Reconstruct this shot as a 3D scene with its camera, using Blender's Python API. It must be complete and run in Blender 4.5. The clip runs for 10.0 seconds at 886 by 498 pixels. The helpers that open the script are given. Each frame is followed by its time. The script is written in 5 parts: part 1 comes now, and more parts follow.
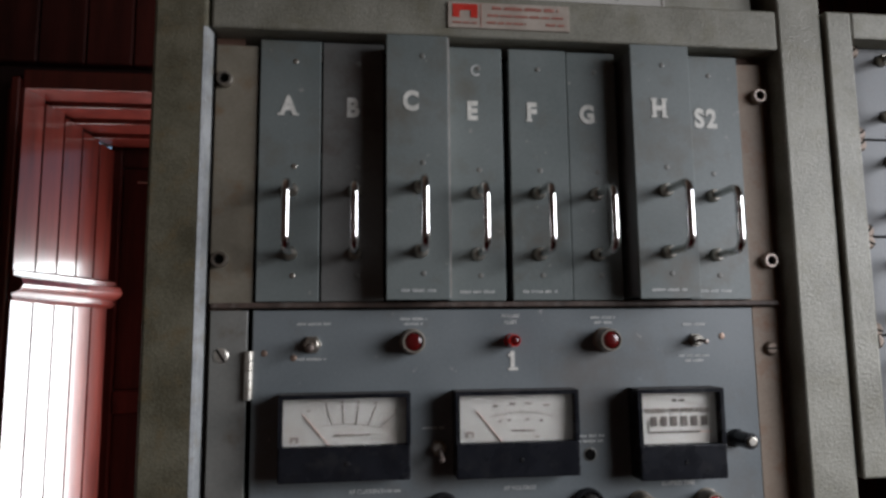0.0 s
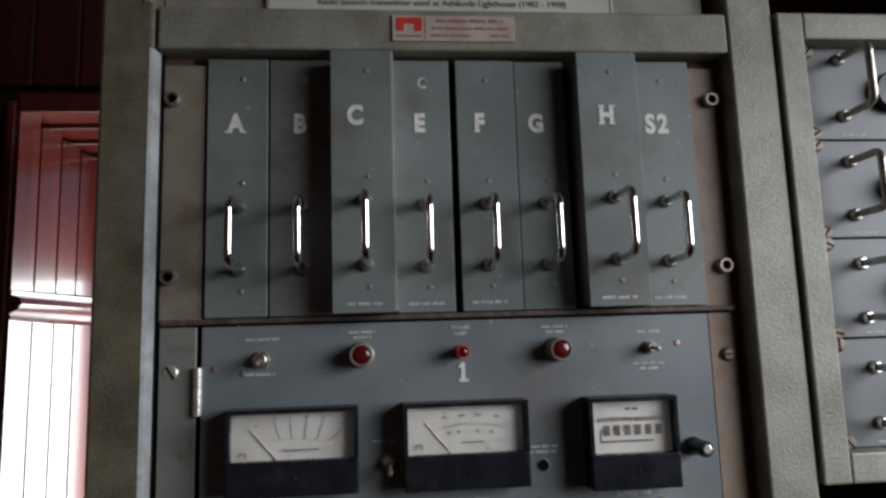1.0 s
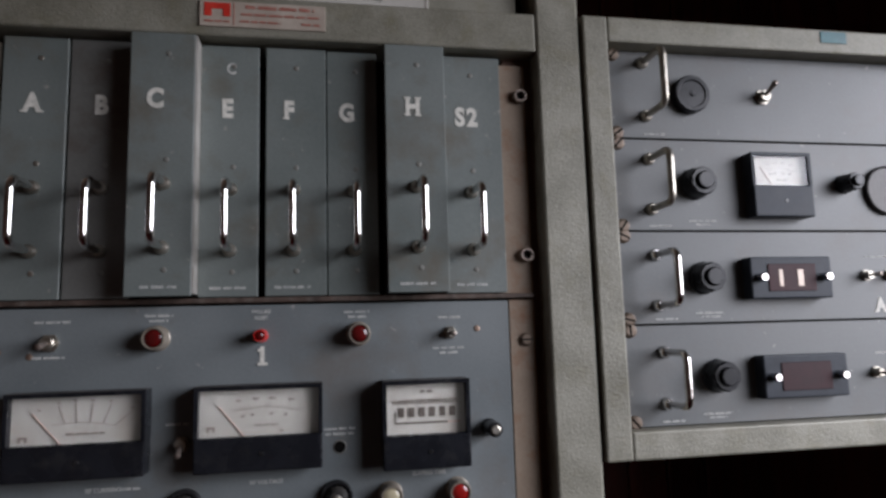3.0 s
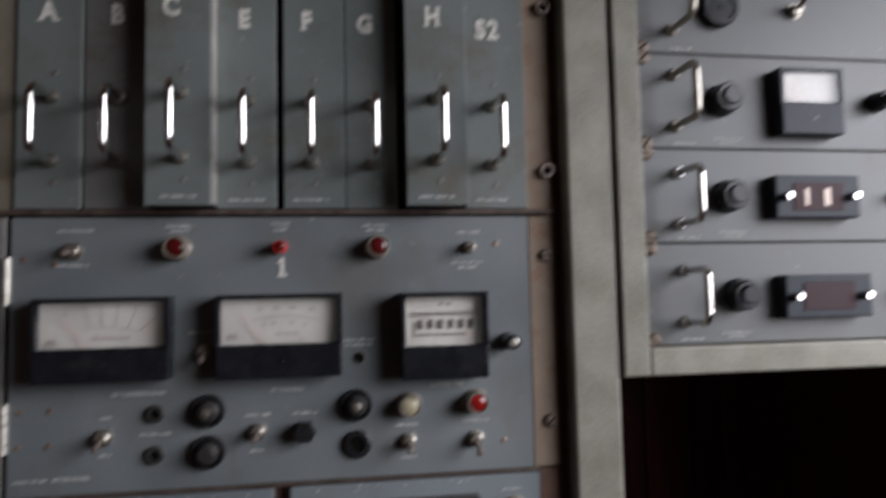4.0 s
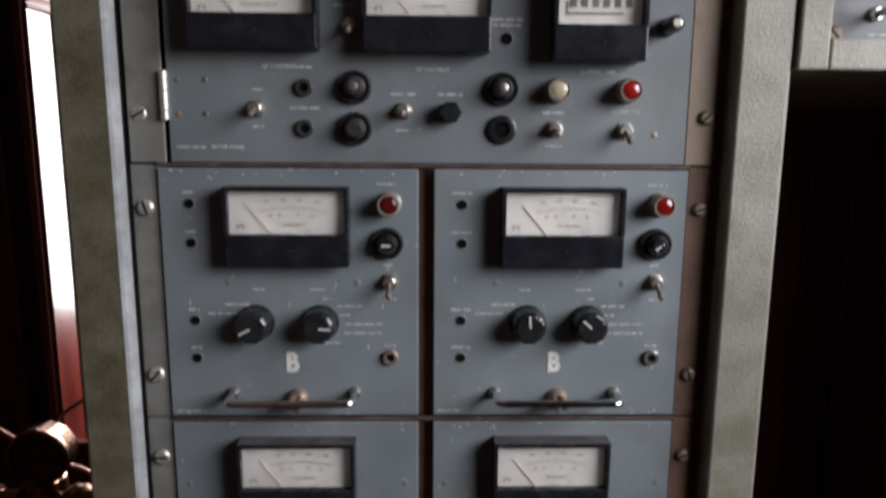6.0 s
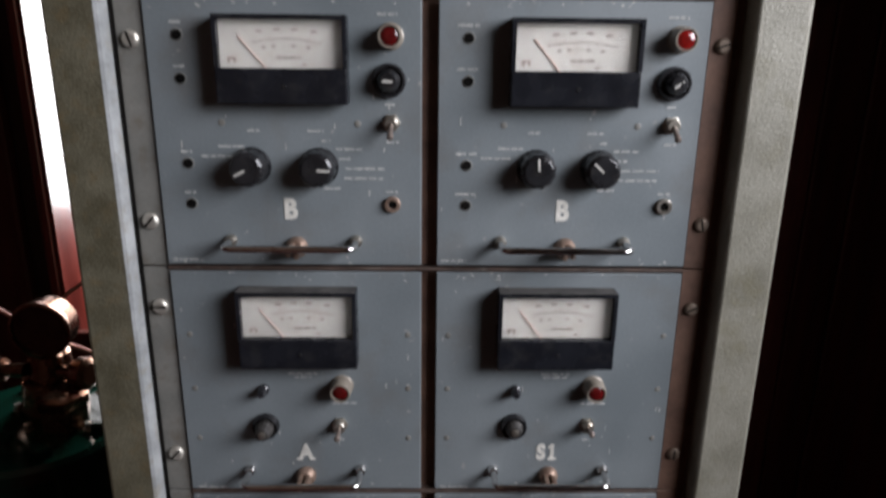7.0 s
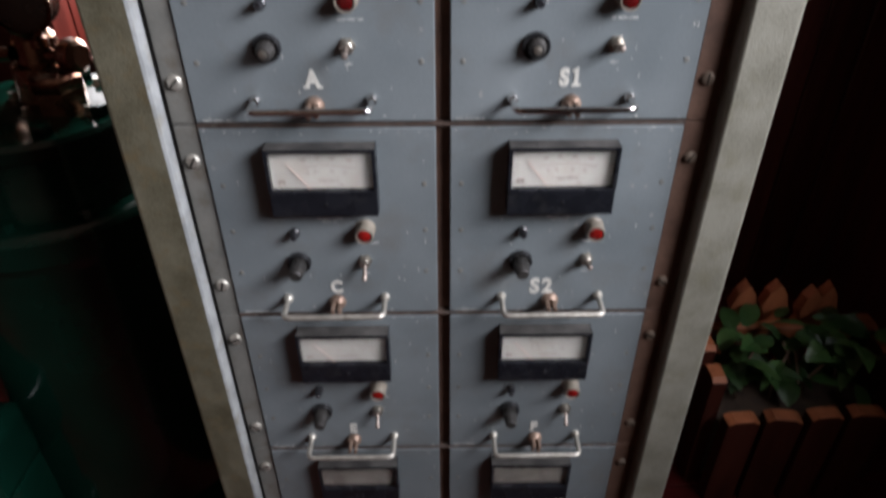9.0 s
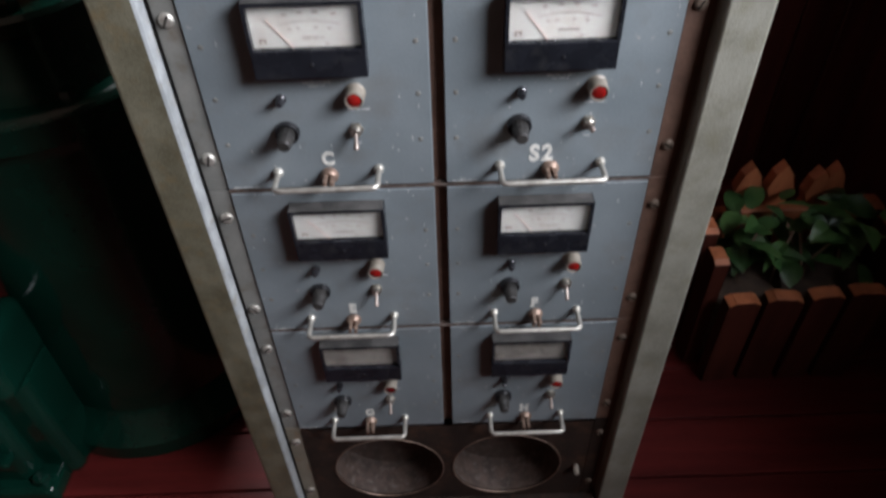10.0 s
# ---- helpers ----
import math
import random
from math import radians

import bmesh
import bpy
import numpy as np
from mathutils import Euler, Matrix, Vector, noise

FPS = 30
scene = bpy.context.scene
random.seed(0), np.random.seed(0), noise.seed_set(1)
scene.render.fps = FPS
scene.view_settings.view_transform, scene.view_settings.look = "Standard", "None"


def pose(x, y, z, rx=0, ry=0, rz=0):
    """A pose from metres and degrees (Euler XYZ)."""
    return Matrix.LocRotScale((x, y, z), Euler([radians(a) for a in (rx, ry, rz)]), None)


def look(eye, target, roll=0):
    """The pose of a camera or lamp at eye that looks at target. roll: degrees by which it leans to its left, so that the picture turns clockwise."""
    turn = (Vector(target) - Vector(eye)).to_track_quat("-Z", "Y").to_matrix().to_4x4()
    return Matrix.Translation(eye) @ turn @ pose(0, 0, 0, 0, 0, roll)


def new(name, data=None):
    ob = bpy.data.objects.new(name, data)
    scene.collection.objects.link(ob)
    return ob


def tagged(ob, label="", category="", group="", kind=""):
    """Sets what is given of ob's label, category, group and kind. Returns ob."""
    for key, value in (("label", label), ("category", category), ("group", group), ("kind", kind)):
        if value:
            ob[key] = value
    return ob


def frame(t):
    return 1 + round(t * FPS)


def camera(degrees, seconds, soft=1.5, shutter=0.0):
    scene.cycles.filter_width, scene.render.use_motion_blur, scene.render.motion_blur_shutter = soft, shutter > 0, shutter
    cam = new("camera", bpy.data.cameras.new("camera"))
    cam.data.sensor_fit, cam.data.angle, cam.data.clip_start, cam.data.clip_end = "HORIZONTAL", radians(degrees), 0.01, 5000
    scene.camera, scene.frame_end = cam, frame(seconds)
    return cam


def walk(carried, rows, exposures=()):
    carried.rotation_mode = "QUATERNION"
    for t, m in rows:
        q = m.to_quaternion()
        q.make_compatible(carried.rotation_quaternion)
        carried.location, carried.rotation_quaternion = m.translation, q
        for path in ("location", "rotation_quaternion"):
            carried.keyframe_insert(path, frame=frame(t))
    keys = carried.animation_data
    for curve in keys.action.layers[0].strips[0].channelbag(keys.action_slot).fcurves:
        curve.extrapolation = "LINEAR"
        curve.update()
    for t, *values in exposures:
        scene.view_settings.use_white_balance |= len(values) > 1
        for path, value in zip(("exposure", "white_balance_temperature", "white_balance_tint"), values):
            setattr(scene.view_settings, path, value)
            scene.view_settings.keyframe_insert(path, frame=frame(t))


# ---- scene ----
cam = camera(66.4, 10.0, soft=2.7, shutter=0.55)
PATH = [
    (0, (-0.122, -0.557, 1.58), (0.115, 1.413, 1.825), -0.6),
    (0.5, (-0.084, -0.567, 1.583), (0.099, 1.406, 1.853), -1.4),
    (1, (-0.064, -0.564, 1.581), (0.12, 1.408, 1.854), -1.8),
    (1.5, (-0.048, -0.569, 1.581), (0.086, 1.406, 1.863), -1.8),
    (2, (-0.023, -0.577, 1.578), (0.077, 1.402, 1.852), -0.9),
    (2.5, (0.015, -0.585, 1.57), (0.252, 1.379, 1.86), -1.0),
    (2.7, (0.032, -0.588, 1.57), (0.37, 1.364, 1.845), -1.3),
    (3.8, (0.058, -0.591, 1.541), (0.437, 1.363, 1.743), -1.7),
    (4, (0.048, -0.583, 1.531), (0.357, 1.389, 1.664), -1.2),
    (4.5, (0.03, -0.57, 1.495), (0.152, 1.426, 1.467), -1.1),
    (5, (0.01, -0.566, 1.459), (0.065, 1.427, 1.303), -0.3),
    (5.5, (0.009, -0.564, 1.428), (0.064, 1.422, 1.196), -0.0),
    (5.7, (0.005, -0.565, 1.42), (0.055, 1.416, 1.148), 0.2),
    (6.8, (0.002, -0.557, 1.346), (0.036, 1.376, 0.834), 0.5),
    (7, (0.002, -0.553, 1.335), (0.04, 1.366, 0.774), 0.7),
    (7.5, (-0.004, -0.548, 1.307), (-0.002, 1.334, 0.63), -0.1),
    (8, (-0.005, -0.551, 1.281), (0.005, 1.279, 0.475), 0.3),
    (8.5, (-0.007, -0.556, 1.237), (-0.011, 1.194, 0.27), 0.1),
    (9, (-0.004, -0.567, 1.188), (0.009, 1.078, 0.051), -0.3),
    (9.5, (-0.002, -0.571, 1.164), (0.001, 0.992, -0.084), -1.0),
    (10, (0.0, -0.572, 1.139), (0.004, 0.909, -0.204), -1.8),
]
EXPOSURES = [(0.0, -0.38, 6400, 8), (1.0, -0.40, 6350, 6), (2.0, -0.36, 6350, 7), (2.7, -0.40, 6350, 11), (4.0, -0.42, 6480, 11), (4.5, -0.33, 6400, 11),
             (5.5, -0.12, 6500, 10), (7.0, 0.12, 6500, 10), (8.0, 0.28, 6600, 10), (9.0, 0.70, 6450, 10), (10.0, 1.02, 6250, 8)]
walk(cam, [(t, look(eye, target, roll)) for t, eye, target, roll in PATH], EXPOSURES)

# ---- world and lights ----
world = bpy.data.worlds.new("world")
scene.world = world
world.use_nodes = True
wn = world.node_tree
sky = wn.nodes.new("ShaderNodeTexSky")
sky.sky_type, sky.sun_disc = "NISHITA", False
sky.sun_elevation, sky.sun_rotation = radians(40), radians(120)
wn.links.new(sky.outputs[0], wn.nodes["Background"].inputs[0])
wn.nodes["Background"].inputs[1].default_value = 0.10


def window_lamp(name, eye, target, w, h, watts, colour, spread=180):
    lamp = bpy.data.lights.new(name, "AREA")
    lamp.shape, lamp.size, lamp.size_y, lamp.energy, lamp.color = "RECTANGLE", w, h, watts, colour
    lamp.spread = radians(spread)
    ob = new(name, lamp)
    ob.matrix_world = look(eye, target)
    return ob


window_lamp("daylight_side_window", (1.46, -0.92, 1.80), (-0.10, -0.10, 0.76), 1.20, 0.95, 23, (0.925, 0.925, 1.0), 104)
window_lamp("daylight_rear_window", (-0.43, 1.345, 1.33), (-0.43, 0.5, 1.31), 0.42, 0.90, 30, (0.95, 0.98, 1.0))


# ---- materials ----
def nodes_of(name):
    m = bpy.data.materials.new(name)
    m.use_nodes = True
    t = m.node_tree
    return m, t, t.nodes["Principled BSDF"]


def surface(name, colours, rough=0.5, metal=0.0, scale=18.0, grain=220.0, bump=0.15, rough_var=0.12, stretch=(1, 1, 1), coat=0.0,
            stain=None, stain_amount=0.5, cells=0.0, cell_bump=0.0, island=0.0, chips=None, coat_rough=0.12, speck=0.35):
    """A painted, metal or wooden surface: large tone changes, fine grain, stains and relief."""
    m, t, b = nodes_of(name)
    n, l = t.nodes, t.links
    co = n.new("ShaderNodeTexCoord")
    mp = n.new("ShaderNodeMapping")
    mp.inputs["Scale"].default_value = stretch
    geo = n.new("ShaderNodeNewGeometry")
    l.new(geo.outputs["Position"], mp.inputs["Vector"])
    big = n.new("ShaderNodeTexNoise")
    big.inputs["Scale"].default_value, big.inputs["Detail"].default_value = scale, 5
    small = n.new("ShaderNodeTexNoise")
    small.inputs["Scale"].default_value, small.inputs["Detail"].default_value = grain, 3
    l.new(mp.outputs[0], big.inputs["Vector"])
    l.new(mp.outputs[0], small.inputs["Vector"])
    mixv = n.new("ShaderNodeMath")
    mixv.operation = "MULTIPLY_ADD"
    l.new(small.outputs["Fac"], mixv.inputs[0])
    mixv.inputs[1].default_value = speck
    l.new(big.outputs["Fac"], mixv.inputs[2])
    ramp = n.new("ShaderNodeValToRGB")
    mid = 0.5 + 0.5 * speck
    ramp.color_ramp.elements[0].position, ramp.color_ramp.elements[1].position = mid - 0.19, mid + 0.19
    ramp.color_ramp.elements[0].color, ramp.color_ramp.elements[1].color = (*colours[0], 1), (*colours[1], 1)
    l.new(mixv.outputs[0], ramp.inputs[0])
    colour = ramp.outputs[0]
    if island:
        info = n.new("ShaderNodeObjectInfo")
        hsv = n.new("ShaderNodeHueSaturation")
        mr = n.new("ShaderNodeMapRange")
        mr.inputs["To Min"].default_value, mr.inputs["To Max"].default_value = 1 - island, 1 + island
        l.new(info.outputs["Random"], mr.inputs["Value"])
        l.new(mr.outputs[0], hsv.inputs["Value"])
        l.new(colour, hsv.inputs["Color"])
        colour = hsv.outputs[0]
    if stain:
        st = n.new("ShaderNodeTexNoise")
        st.inputs["Scale"].default_value, st.inputs["Detail"].default_value, st.inputs["Roughness"].default_value = scale * 1.7, 8, 0.65
        off = n.new("ShaderNodeVectorMath")
        off.operation = "ADD"
        off.inputs[1].default_value = (3.1, 7.7, 1.3)
        l.new(mp.outputs[0], off.inputs[0])
        l.new(off.outputs[0], st.inputs["Vector"])
        sr = n.new("ShaderNodeValToRGB")
        sr.color_ramp.elements[0].position, sr.color_ramp.elements[1].position = 0.52, 0.70
        sr.color_ramp.elements[0].color, sr.color_ramp.elements[1].color = (0, 0, 0, 1), (stain_amount,) * 3 + (1,)
        l.new(st.outputs["Fac"], sr.inputs[0])
        mx = n.new("ShaderNodeMix")
        mx.data_type = "RGBA"
        l.new(sr.outputs[0], mx.inputs["Factor"])
        l.new(colour, mx.inputs["A"])
        mx.inputs["B"].default_value = (*stain, 1)
        colour = mx.outputs["Result"]
    if chips:
        ch = n.new("ShaderNodeTexNoise")
        ch.inputs["Scale"].default_value, ch.inputs["Detail"].default_value, ch.inputs["Roughness"].default_value = 95, 6, 0.6
        l.new(mp.outputs[0], ch.inputs["Vector"])
        cr = n.new("ShaderNodeValToRGB")
        cr.color_ramp.elements[0].position, cr.color_ramp.elements[1].position = 0.655, 0.70
        cr.color_ramp.elements[0].color, cr.color_ramp.elements[1].color = (0, 0, 0, 1), (0.8, 0.8, 0.8, 1)
        l.new(ch.outputs["Fac"], cr.inputs[0])
        cm = n.new("ShaderNodeMix")
        cm.data_type = "RGBA"
        l.new(cr.outputs[0], cm.inputs["Factor"])
        l.new(colour, cm.inputs["A"])
        cm.inputs["B"].default_value = (*chips, 1)
        colour = cm.outputs["Result"]
    l.new(colour, b.inputs["Base Color"])
    rr = n.new("ShaderNodeMapRange")
    rr.inputs["To Min"].default_value, rr.inputs["To Max"].default_value = max(rough - rough_var, 0.03), min(rough + rough_var, 1)
    l.new(big.outputs["Fac"], rr.inputs["Value"])
    l.new(rr.outputs[0], b.inputs["Roughness"])
    b.inputs["Metallic"].default_value = metal
    b.inputs["Coat Weight"].default_value = coat
    b.inputs["Coat Roughness"].default_value = coat_rough
    bp = n.new("ShaderNodeBump")
    bp.inputs["Strength"].default_value, bp.inputs["Distance"].default_value = bump, 0.0008
    height = small.outputs["Fac"]
    if cells:
        vo = n.new("ShaderNodeTexVoronoi")
        vo.feature = "SMOOTH_F1"
        vo.inputs["Scale"].default_value = cells
        l.new(mp.outputs[0], vo.inputs["Vector"])
        ad = n.new("ShaderNodeMath")
        ad.operation = "MULTIPLY_ADD"
        l.new(vo.outputs["Distance"], ad.inputs[0])
        ad.inputs[1].default_value = cell_bump
        l.new(small.outputs["Fac"], ad.inputs[2])
        height = ad.outputs[0]
    l.new(height, bp.inputs["Height"])
    l.new(bp.outputs[0], b.inputs["Normal"])
    return m


PAINT = surface("blue_grey_enamel", ((0.148, 0.171, 0.181), (0.206, 0.231, 0.241)), 0.42, scale=9, grain=420, bump=0.10,
                stain=(0.132, 0.116, 0.098), stain_amount=0.35, island=0.06, chips=(0.34, 0.33, 0.31))
CARDPAINT = surface("green_grey_enamel", ((0.128, 0.148, 0.141), (0.182, 0.203, 0.195)), 0.42, scale=9, grain=420, bump=0.10,
                    stain=(0.120, 0.105, 0.080), stain_amount=0.8, island=0.06, chips=(0.32, 0.31, 0.28))
CABPAINT = surface("warm_grey_enamel", ((0.105, 0.112, 0.114), (0.146, 0.152, 0.152)), 0.46, scale=9, grain=420, bump=0.10,
                   stain=(0.115, 0.098, 0.082), stain_amount=0.4, island=0.05, chips=(0.30, 0.29, 0.27))
PANELPAINT = surface("slate_blue_enamel", ((0.130, 0.147, 0.153), (0.182, 0.200, 0.205)), 0.42, scale=9, grain=420, bump=0.10,
                     stain=(0.122, 0.102, 0.084), stain_amount=0.5, chips=(0.34, 0.33, 0.31))
# Grime plus the shade that proud module C throws on B, as one darker colour.
SHADEDCARD = surface("brown_shaded_grimy_enamel", ((0.112, 0.112, 0.105), (0.160, 0.160, 0.150)), 0.5, scale=9, grain=420, bump=0.12,
                    stain=(0.075, 0.052, 0.040), stain_amount=0.8)
DUSTY = surface("dusty_grey_enamel", ((0.165, 0.178, 0.180), (0.215, 0.225, 0.220)), 0.48, scale=9, grain=420, bump=0.10,
                stain=(0.17, 0.13, 0.10), stain_amount=0.4, island=0.05)
HAMMER = surface("hammered_olive_grey_paint", ((0.170, 0.162, 0.126), (0.270, 0.260, 0.214)), 0.46, metal=0.10, scale=22, grain=520, bump=0.34, speck=0.6,
                 stain=(0.17, 0.155, 0.10), stain_amount=0.55, cells=800, cell_bump=1.0)
OLIVE = surface("stained_olive_hammered_paint", ((0.086, 0.077, 0.048), (0.162, 0.148, 0.102)), 0.50, metal=0.15, scale=34, grain=520, bump=0.34, speck=0.6,
                stain=(0.150, 0.110, 0.055), stain_amount=0.7, cells=800, cell_bump=1.0)
# Pale tone carries the window light on the left upright's inner face.
LITEDGE = surface("pale_lit_edge", ((0.215, 0.225, 0.225), (0.37, 0.38, 0.38)), 0.34, scale=40, grain=300, bump=0.2, stain=(0.22, 0.20, 0.15), stain_amount=0.7)
# Scuffed metal made extra pale to hold the light on module C's side.
LITCARDSIDE = surface("scuffed_metal_painted_lit", ((0.40, 0.38, 0.35), (0.56, 0.54, 0.50)), 0.4, metal=0.3, scale=40, grain=300, bump=0.2, stain=(0.22, 0.18, 0.13), stain_amount=0.5)
EAR = surface("rusty_olive_paint", ((0.155, 0.135, 0.10), (0.22, 0.195, 0.15)), 0.5, scale=22, grain=300, bump=0.2,
              stain=(0.17, 0.10, 0.05), stain_amount=0.85)
EARTAN = surface("rusty_tan_paint", ((0.23, 0.17, 0.12), (0.30, 0.23, 0.17)), 0.6, scale=22, grain=300, bump=0.25,
                 stain=(0.22, 0.10, 0.045), stain_amount=0.8)
EARGREY = surface("scuffed_grey_paint", ((0.145, 0.145, 0.132), (0.205, 0.200, 0.180)), 0.48, scale=26, grain=300, bump=0.2,
                  stain=(0.11, 0.085, 0.06), stain_amount=0.7)
# Rusty vent plate; also darkens parts where little light should show.
VENTPAINT = surface("dark_rust_and_shade", ((0.015, 0.010, 0.008), (0.036, 0.022, 0.016)), 0.75, scale=26, grain=260, bump=0.4, stain=(0.085, 0.040, 0.022), stain_amount=0.6)
DARKRUST = surface("grimy_brown_steel", ((0.040, 0.026, 0.020), (0.095, 0.062, 0.048)), 0.65, scale=60, grain=300, bump=0.4, stain=(0.17, 0.15, 0.13), stain_amount=0.6)
# Brown primer; on the right ears it also stands for shade.
RUST = surface("brown_primer_and_shade", ((0.095, 0.050, 0.034), (0.155, 0.086, 0.058)), 0.7, scale=30, grain=260, bump=0.4, stain=(0.05, 0.03, 0.02))
CHROME = surface("worn_chrome", ((0.66, 0.64, 0.62), (0.80, 0.79, 0.78)), 0.13, metal=1.0, scale=60, grain=500, bump=0.03, rough_var=0.06,
                 stain=(0.25, 0.18, 0.12), stain_amount=0.45)
NICKEL = surface("dull_nickel", ((0.36, 0.33, 0.28), (0.55, 0.52, 0.46)), 0.34, metal=0.9, scale=90, grain=600, bump=0.15,
                 stain=(0.16, 0.10, 0.06), stain_amount=0.6)
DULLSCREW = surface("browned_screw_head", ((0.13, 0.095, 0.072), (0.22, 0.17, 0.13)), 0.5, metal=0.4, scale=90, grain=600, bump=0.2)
PEWTER = surface("pinkish_tarnished_nickel", ((0.24, 0.19, 0.165), (0.38, 0.32, 0.28)), 0.42, metal=0.7, scale=90, grain=600, bump=0.15)
PEARL = surface("satin_nickel", ((0.50, 0.47, 0.41), (0.68, 0.65, 0.58)), 0.42, metal=0.75, scale=90, grain=600, bump=0.1, stain=(0.22, 0.15, 0.10), stain_amount=0.5)
BRASSY = surface("browned_brass", ((0.21, 0.140, 0.105), (0.36, 0.26, 0.20)), 0.45, metal=0.6, scale=90, grain=600, bump=0.25)
BRONZE = surface("oxidised_bronze", ((0.16, 0.080, 0.050), (0.34, 0.185, 0.120)), 0.27, metal=1.0, scale=24, grain=260, bump=0.35, stain=(0.08, 0.05, 0.035))
GAUGEFACE = surface("browned_gauge_glass", ((0.030, 0.016, 0.012), (0.055, 0.032, 0.025)), 0.12, scale=60, grain=300, bump=0.05, coat=0.5)
BLACK = surface("black_bakelite", ((0.010, 0.010, 0.011), (0.018, 0.018, 0.020)), 0.28, scale=40, grain=500, bump=0.06, stain=(0.06, 0.055, 0.05), stain_amount=0.3)
DUSTBLACK = surface("dusty_black_plastic", ((0.014, 0.013, 0.012), (0.036, 0.033, 0.030)), 0.5, scale=60, grain=500, bump=0.1, stain=(0.10, 0.09, 0.08), stain_amount=0.5)
METERBLACK = surface("satin_black_plastic", ((0.008, 0.0085, 0.011), (0.013, 0.014, 0.018)), 0.27, scale=40, grain=700, bump=0.05,
                     stain=(0.05, 0.048, 0.045), stain_amount=0.25)
METERDUST = surface("dust_on_black_plastic", ((0.030, 0.028, 0.027), (0.085, 0.080, 0.074)), 0.8, scale=50, grain=400, bump=0.2)
DIAL = surface("aged_cream_dial_paper", ((0.46, 0.445, 0.40), (0.55, 0.535, 0.485)), 0.6, scale=25, grain=500, bump=0.03, stain=(0.42, 0.35, 0.27), stain_amount=0.4)
DULLDIAL = surface("dark_grey_dial_paper", ((0.13, 0.115, 0.10), (0.24, 0.22, 0.19)), 0.55, scale=25, grain=300, bump=0.05, stain=(0.08, 0.06, 0.045), stain_amount=0.6)
SCALE_INK = surface("faded_scale_ink", ((0.22, 0.185, 0.165), (0.34, 0.29, 0.25)), 0.6, scale=80, grain=400, bump=0.0)
DIALINK = surface("brown_black_dial_ink", ((0.07, 0.055, 0.045), (0.12, 0.10, 0.085)), 0.6, scale=80, grain=400, bump=0.0)
NEEDLE = surface("faded_red_needle", ((0.56, 0.38, 0.32), (0.62, 0.45, 0.38)), 0.5, scale=60, grain=300, bump=0.0)
INK = surface("worn_white_ink", ((0.52, 0.51, 0.46), (0.74, 0.72, 0.66)), 0.55, scale=160, grain=500, bump=0.05)
FAINT = surface("faint_white_ink", ((0.34, 0.36, 0.35), (0.62, 0.61, 0.58)), 0.55, scale=160, grain=500, bump=0.05)
REDMID = surface("red_lens", ((0.13, 0.006, 0.005), (0.30, 0.012, 0.010)), 0.18, scale=80, grain=300, bump=0.02, coat=0.6)
CREAM = surface("cream_plastic", ((0.20, 0.172, 0.140), (0.30, 0.262, 0.212)), 0.36, metal=0.2, scale=60, grain=300, bump=0.1)
IVORY = surface("yellowed_ivory_lens", ((0.36, 0.31, 0.20), (0.46, 0.41, 0.28)), 0.25, scale=60, grain=300, bump=0.05, coat=0.3)
SLATE = surface("slate_grey_plastic", ((0.024, 0.029, 0.038), (0.042, 0.048, 0.060)), 0.45, scale=50, grain=500, bump=0.08)
REDLENS = surface("dark_red_lens", ((0.055, 0.004, 0.004), (0.105, 0.006, 0.006)), 0.2, scale=80, grain=300, bump=0.02, coat=0.3)
REDBRIGHT = surface("bright_red_lens", ((0.52, 0.012, 0.010), (0.66, 0.02, 0.015)), 0.18, scale=80, grain=300, bump=0.02, coat=0.6)
LEDBLACK = surface("dark_blue_lens", ((0.013, 0.013, 0.015), (0.026, 0.026, 0.029)), 0.15, scale=80, grain=300, bump=0.0, coat=0.5)
# Near-black colour that paints the shade inside holes, slots and gaps.
HOLESHADE = surface("hole_shade", ((0.004, 0.004, 0.004), (0.008, 0.007, 0.006)), 0.8, scale=60, grain=300, bump=0.0)
REDWINDOW = surface("dark_red_filter", ((0.030, 0.010, 0.013), (0.048, 0.015, 0.019)), 0.5, scale=40, grain=300, bump=0.0)
MAHOGANY = surface("varnished_mahogany", ((0.080, 0.0095, 0.0065), (0.140, 0.019, 0.012)), 0.32, scale=5, grain=60, bump=0.06, stretch=(6, 6, 0.7), coat=0.9, coat_rough=0.17,
                   stain=(0.035, 0.007, 0.005), stain_amount=0.6, rough_var=0.07)
SILLWOOD = surface("red_brown_sill_paint", ((0.050, 0.011, 0.007), (0.090, 0.020, 0.013)), 0.7, scale=5, grain=60, bump=0.1, stretch=(0.7, 6, 6))
DARKWOOD = surface("dark_stained_wood", ((0.042, 0.0100, 0.0084), (0.090, 0.0205, 0.0162)), 0.5, scale=5, grain=60, bump=0.15, stretch=(6, 6, 0.6), island=0.25)
FLOORWOOD = surface("dark_red_floorboard", ((0.058, 0.0070, 0.0062), (0.108, 0.0128, 0.0112)), 0.54, scale=5, grain=60, bump=0.12, stretch=(0.6, 6, 6), island=0.2)
PLASTER = surface("dim_wall_paint", ((0.26, 0.17, 0.13), (0.34, 0.23, 0.18)), 0.8, scale=4, grain=90, bump=0.1)
GREEN = surface("glossy_green_enamel", ((0.0014, 0.0135, 0.0086), (0.0026, 0.0245, 0.0155)), 0.15, scale=8, grain=70, bump=0.35, coat=0.2, rough_var=0.06,
                stain=(0.0025, 0.018, 0.012), stain_amount=0.5)
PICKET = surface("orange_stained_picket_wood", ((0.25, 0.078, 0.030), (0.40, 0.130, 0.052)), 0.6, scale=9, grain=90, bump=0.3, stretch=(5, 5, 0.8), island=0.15)
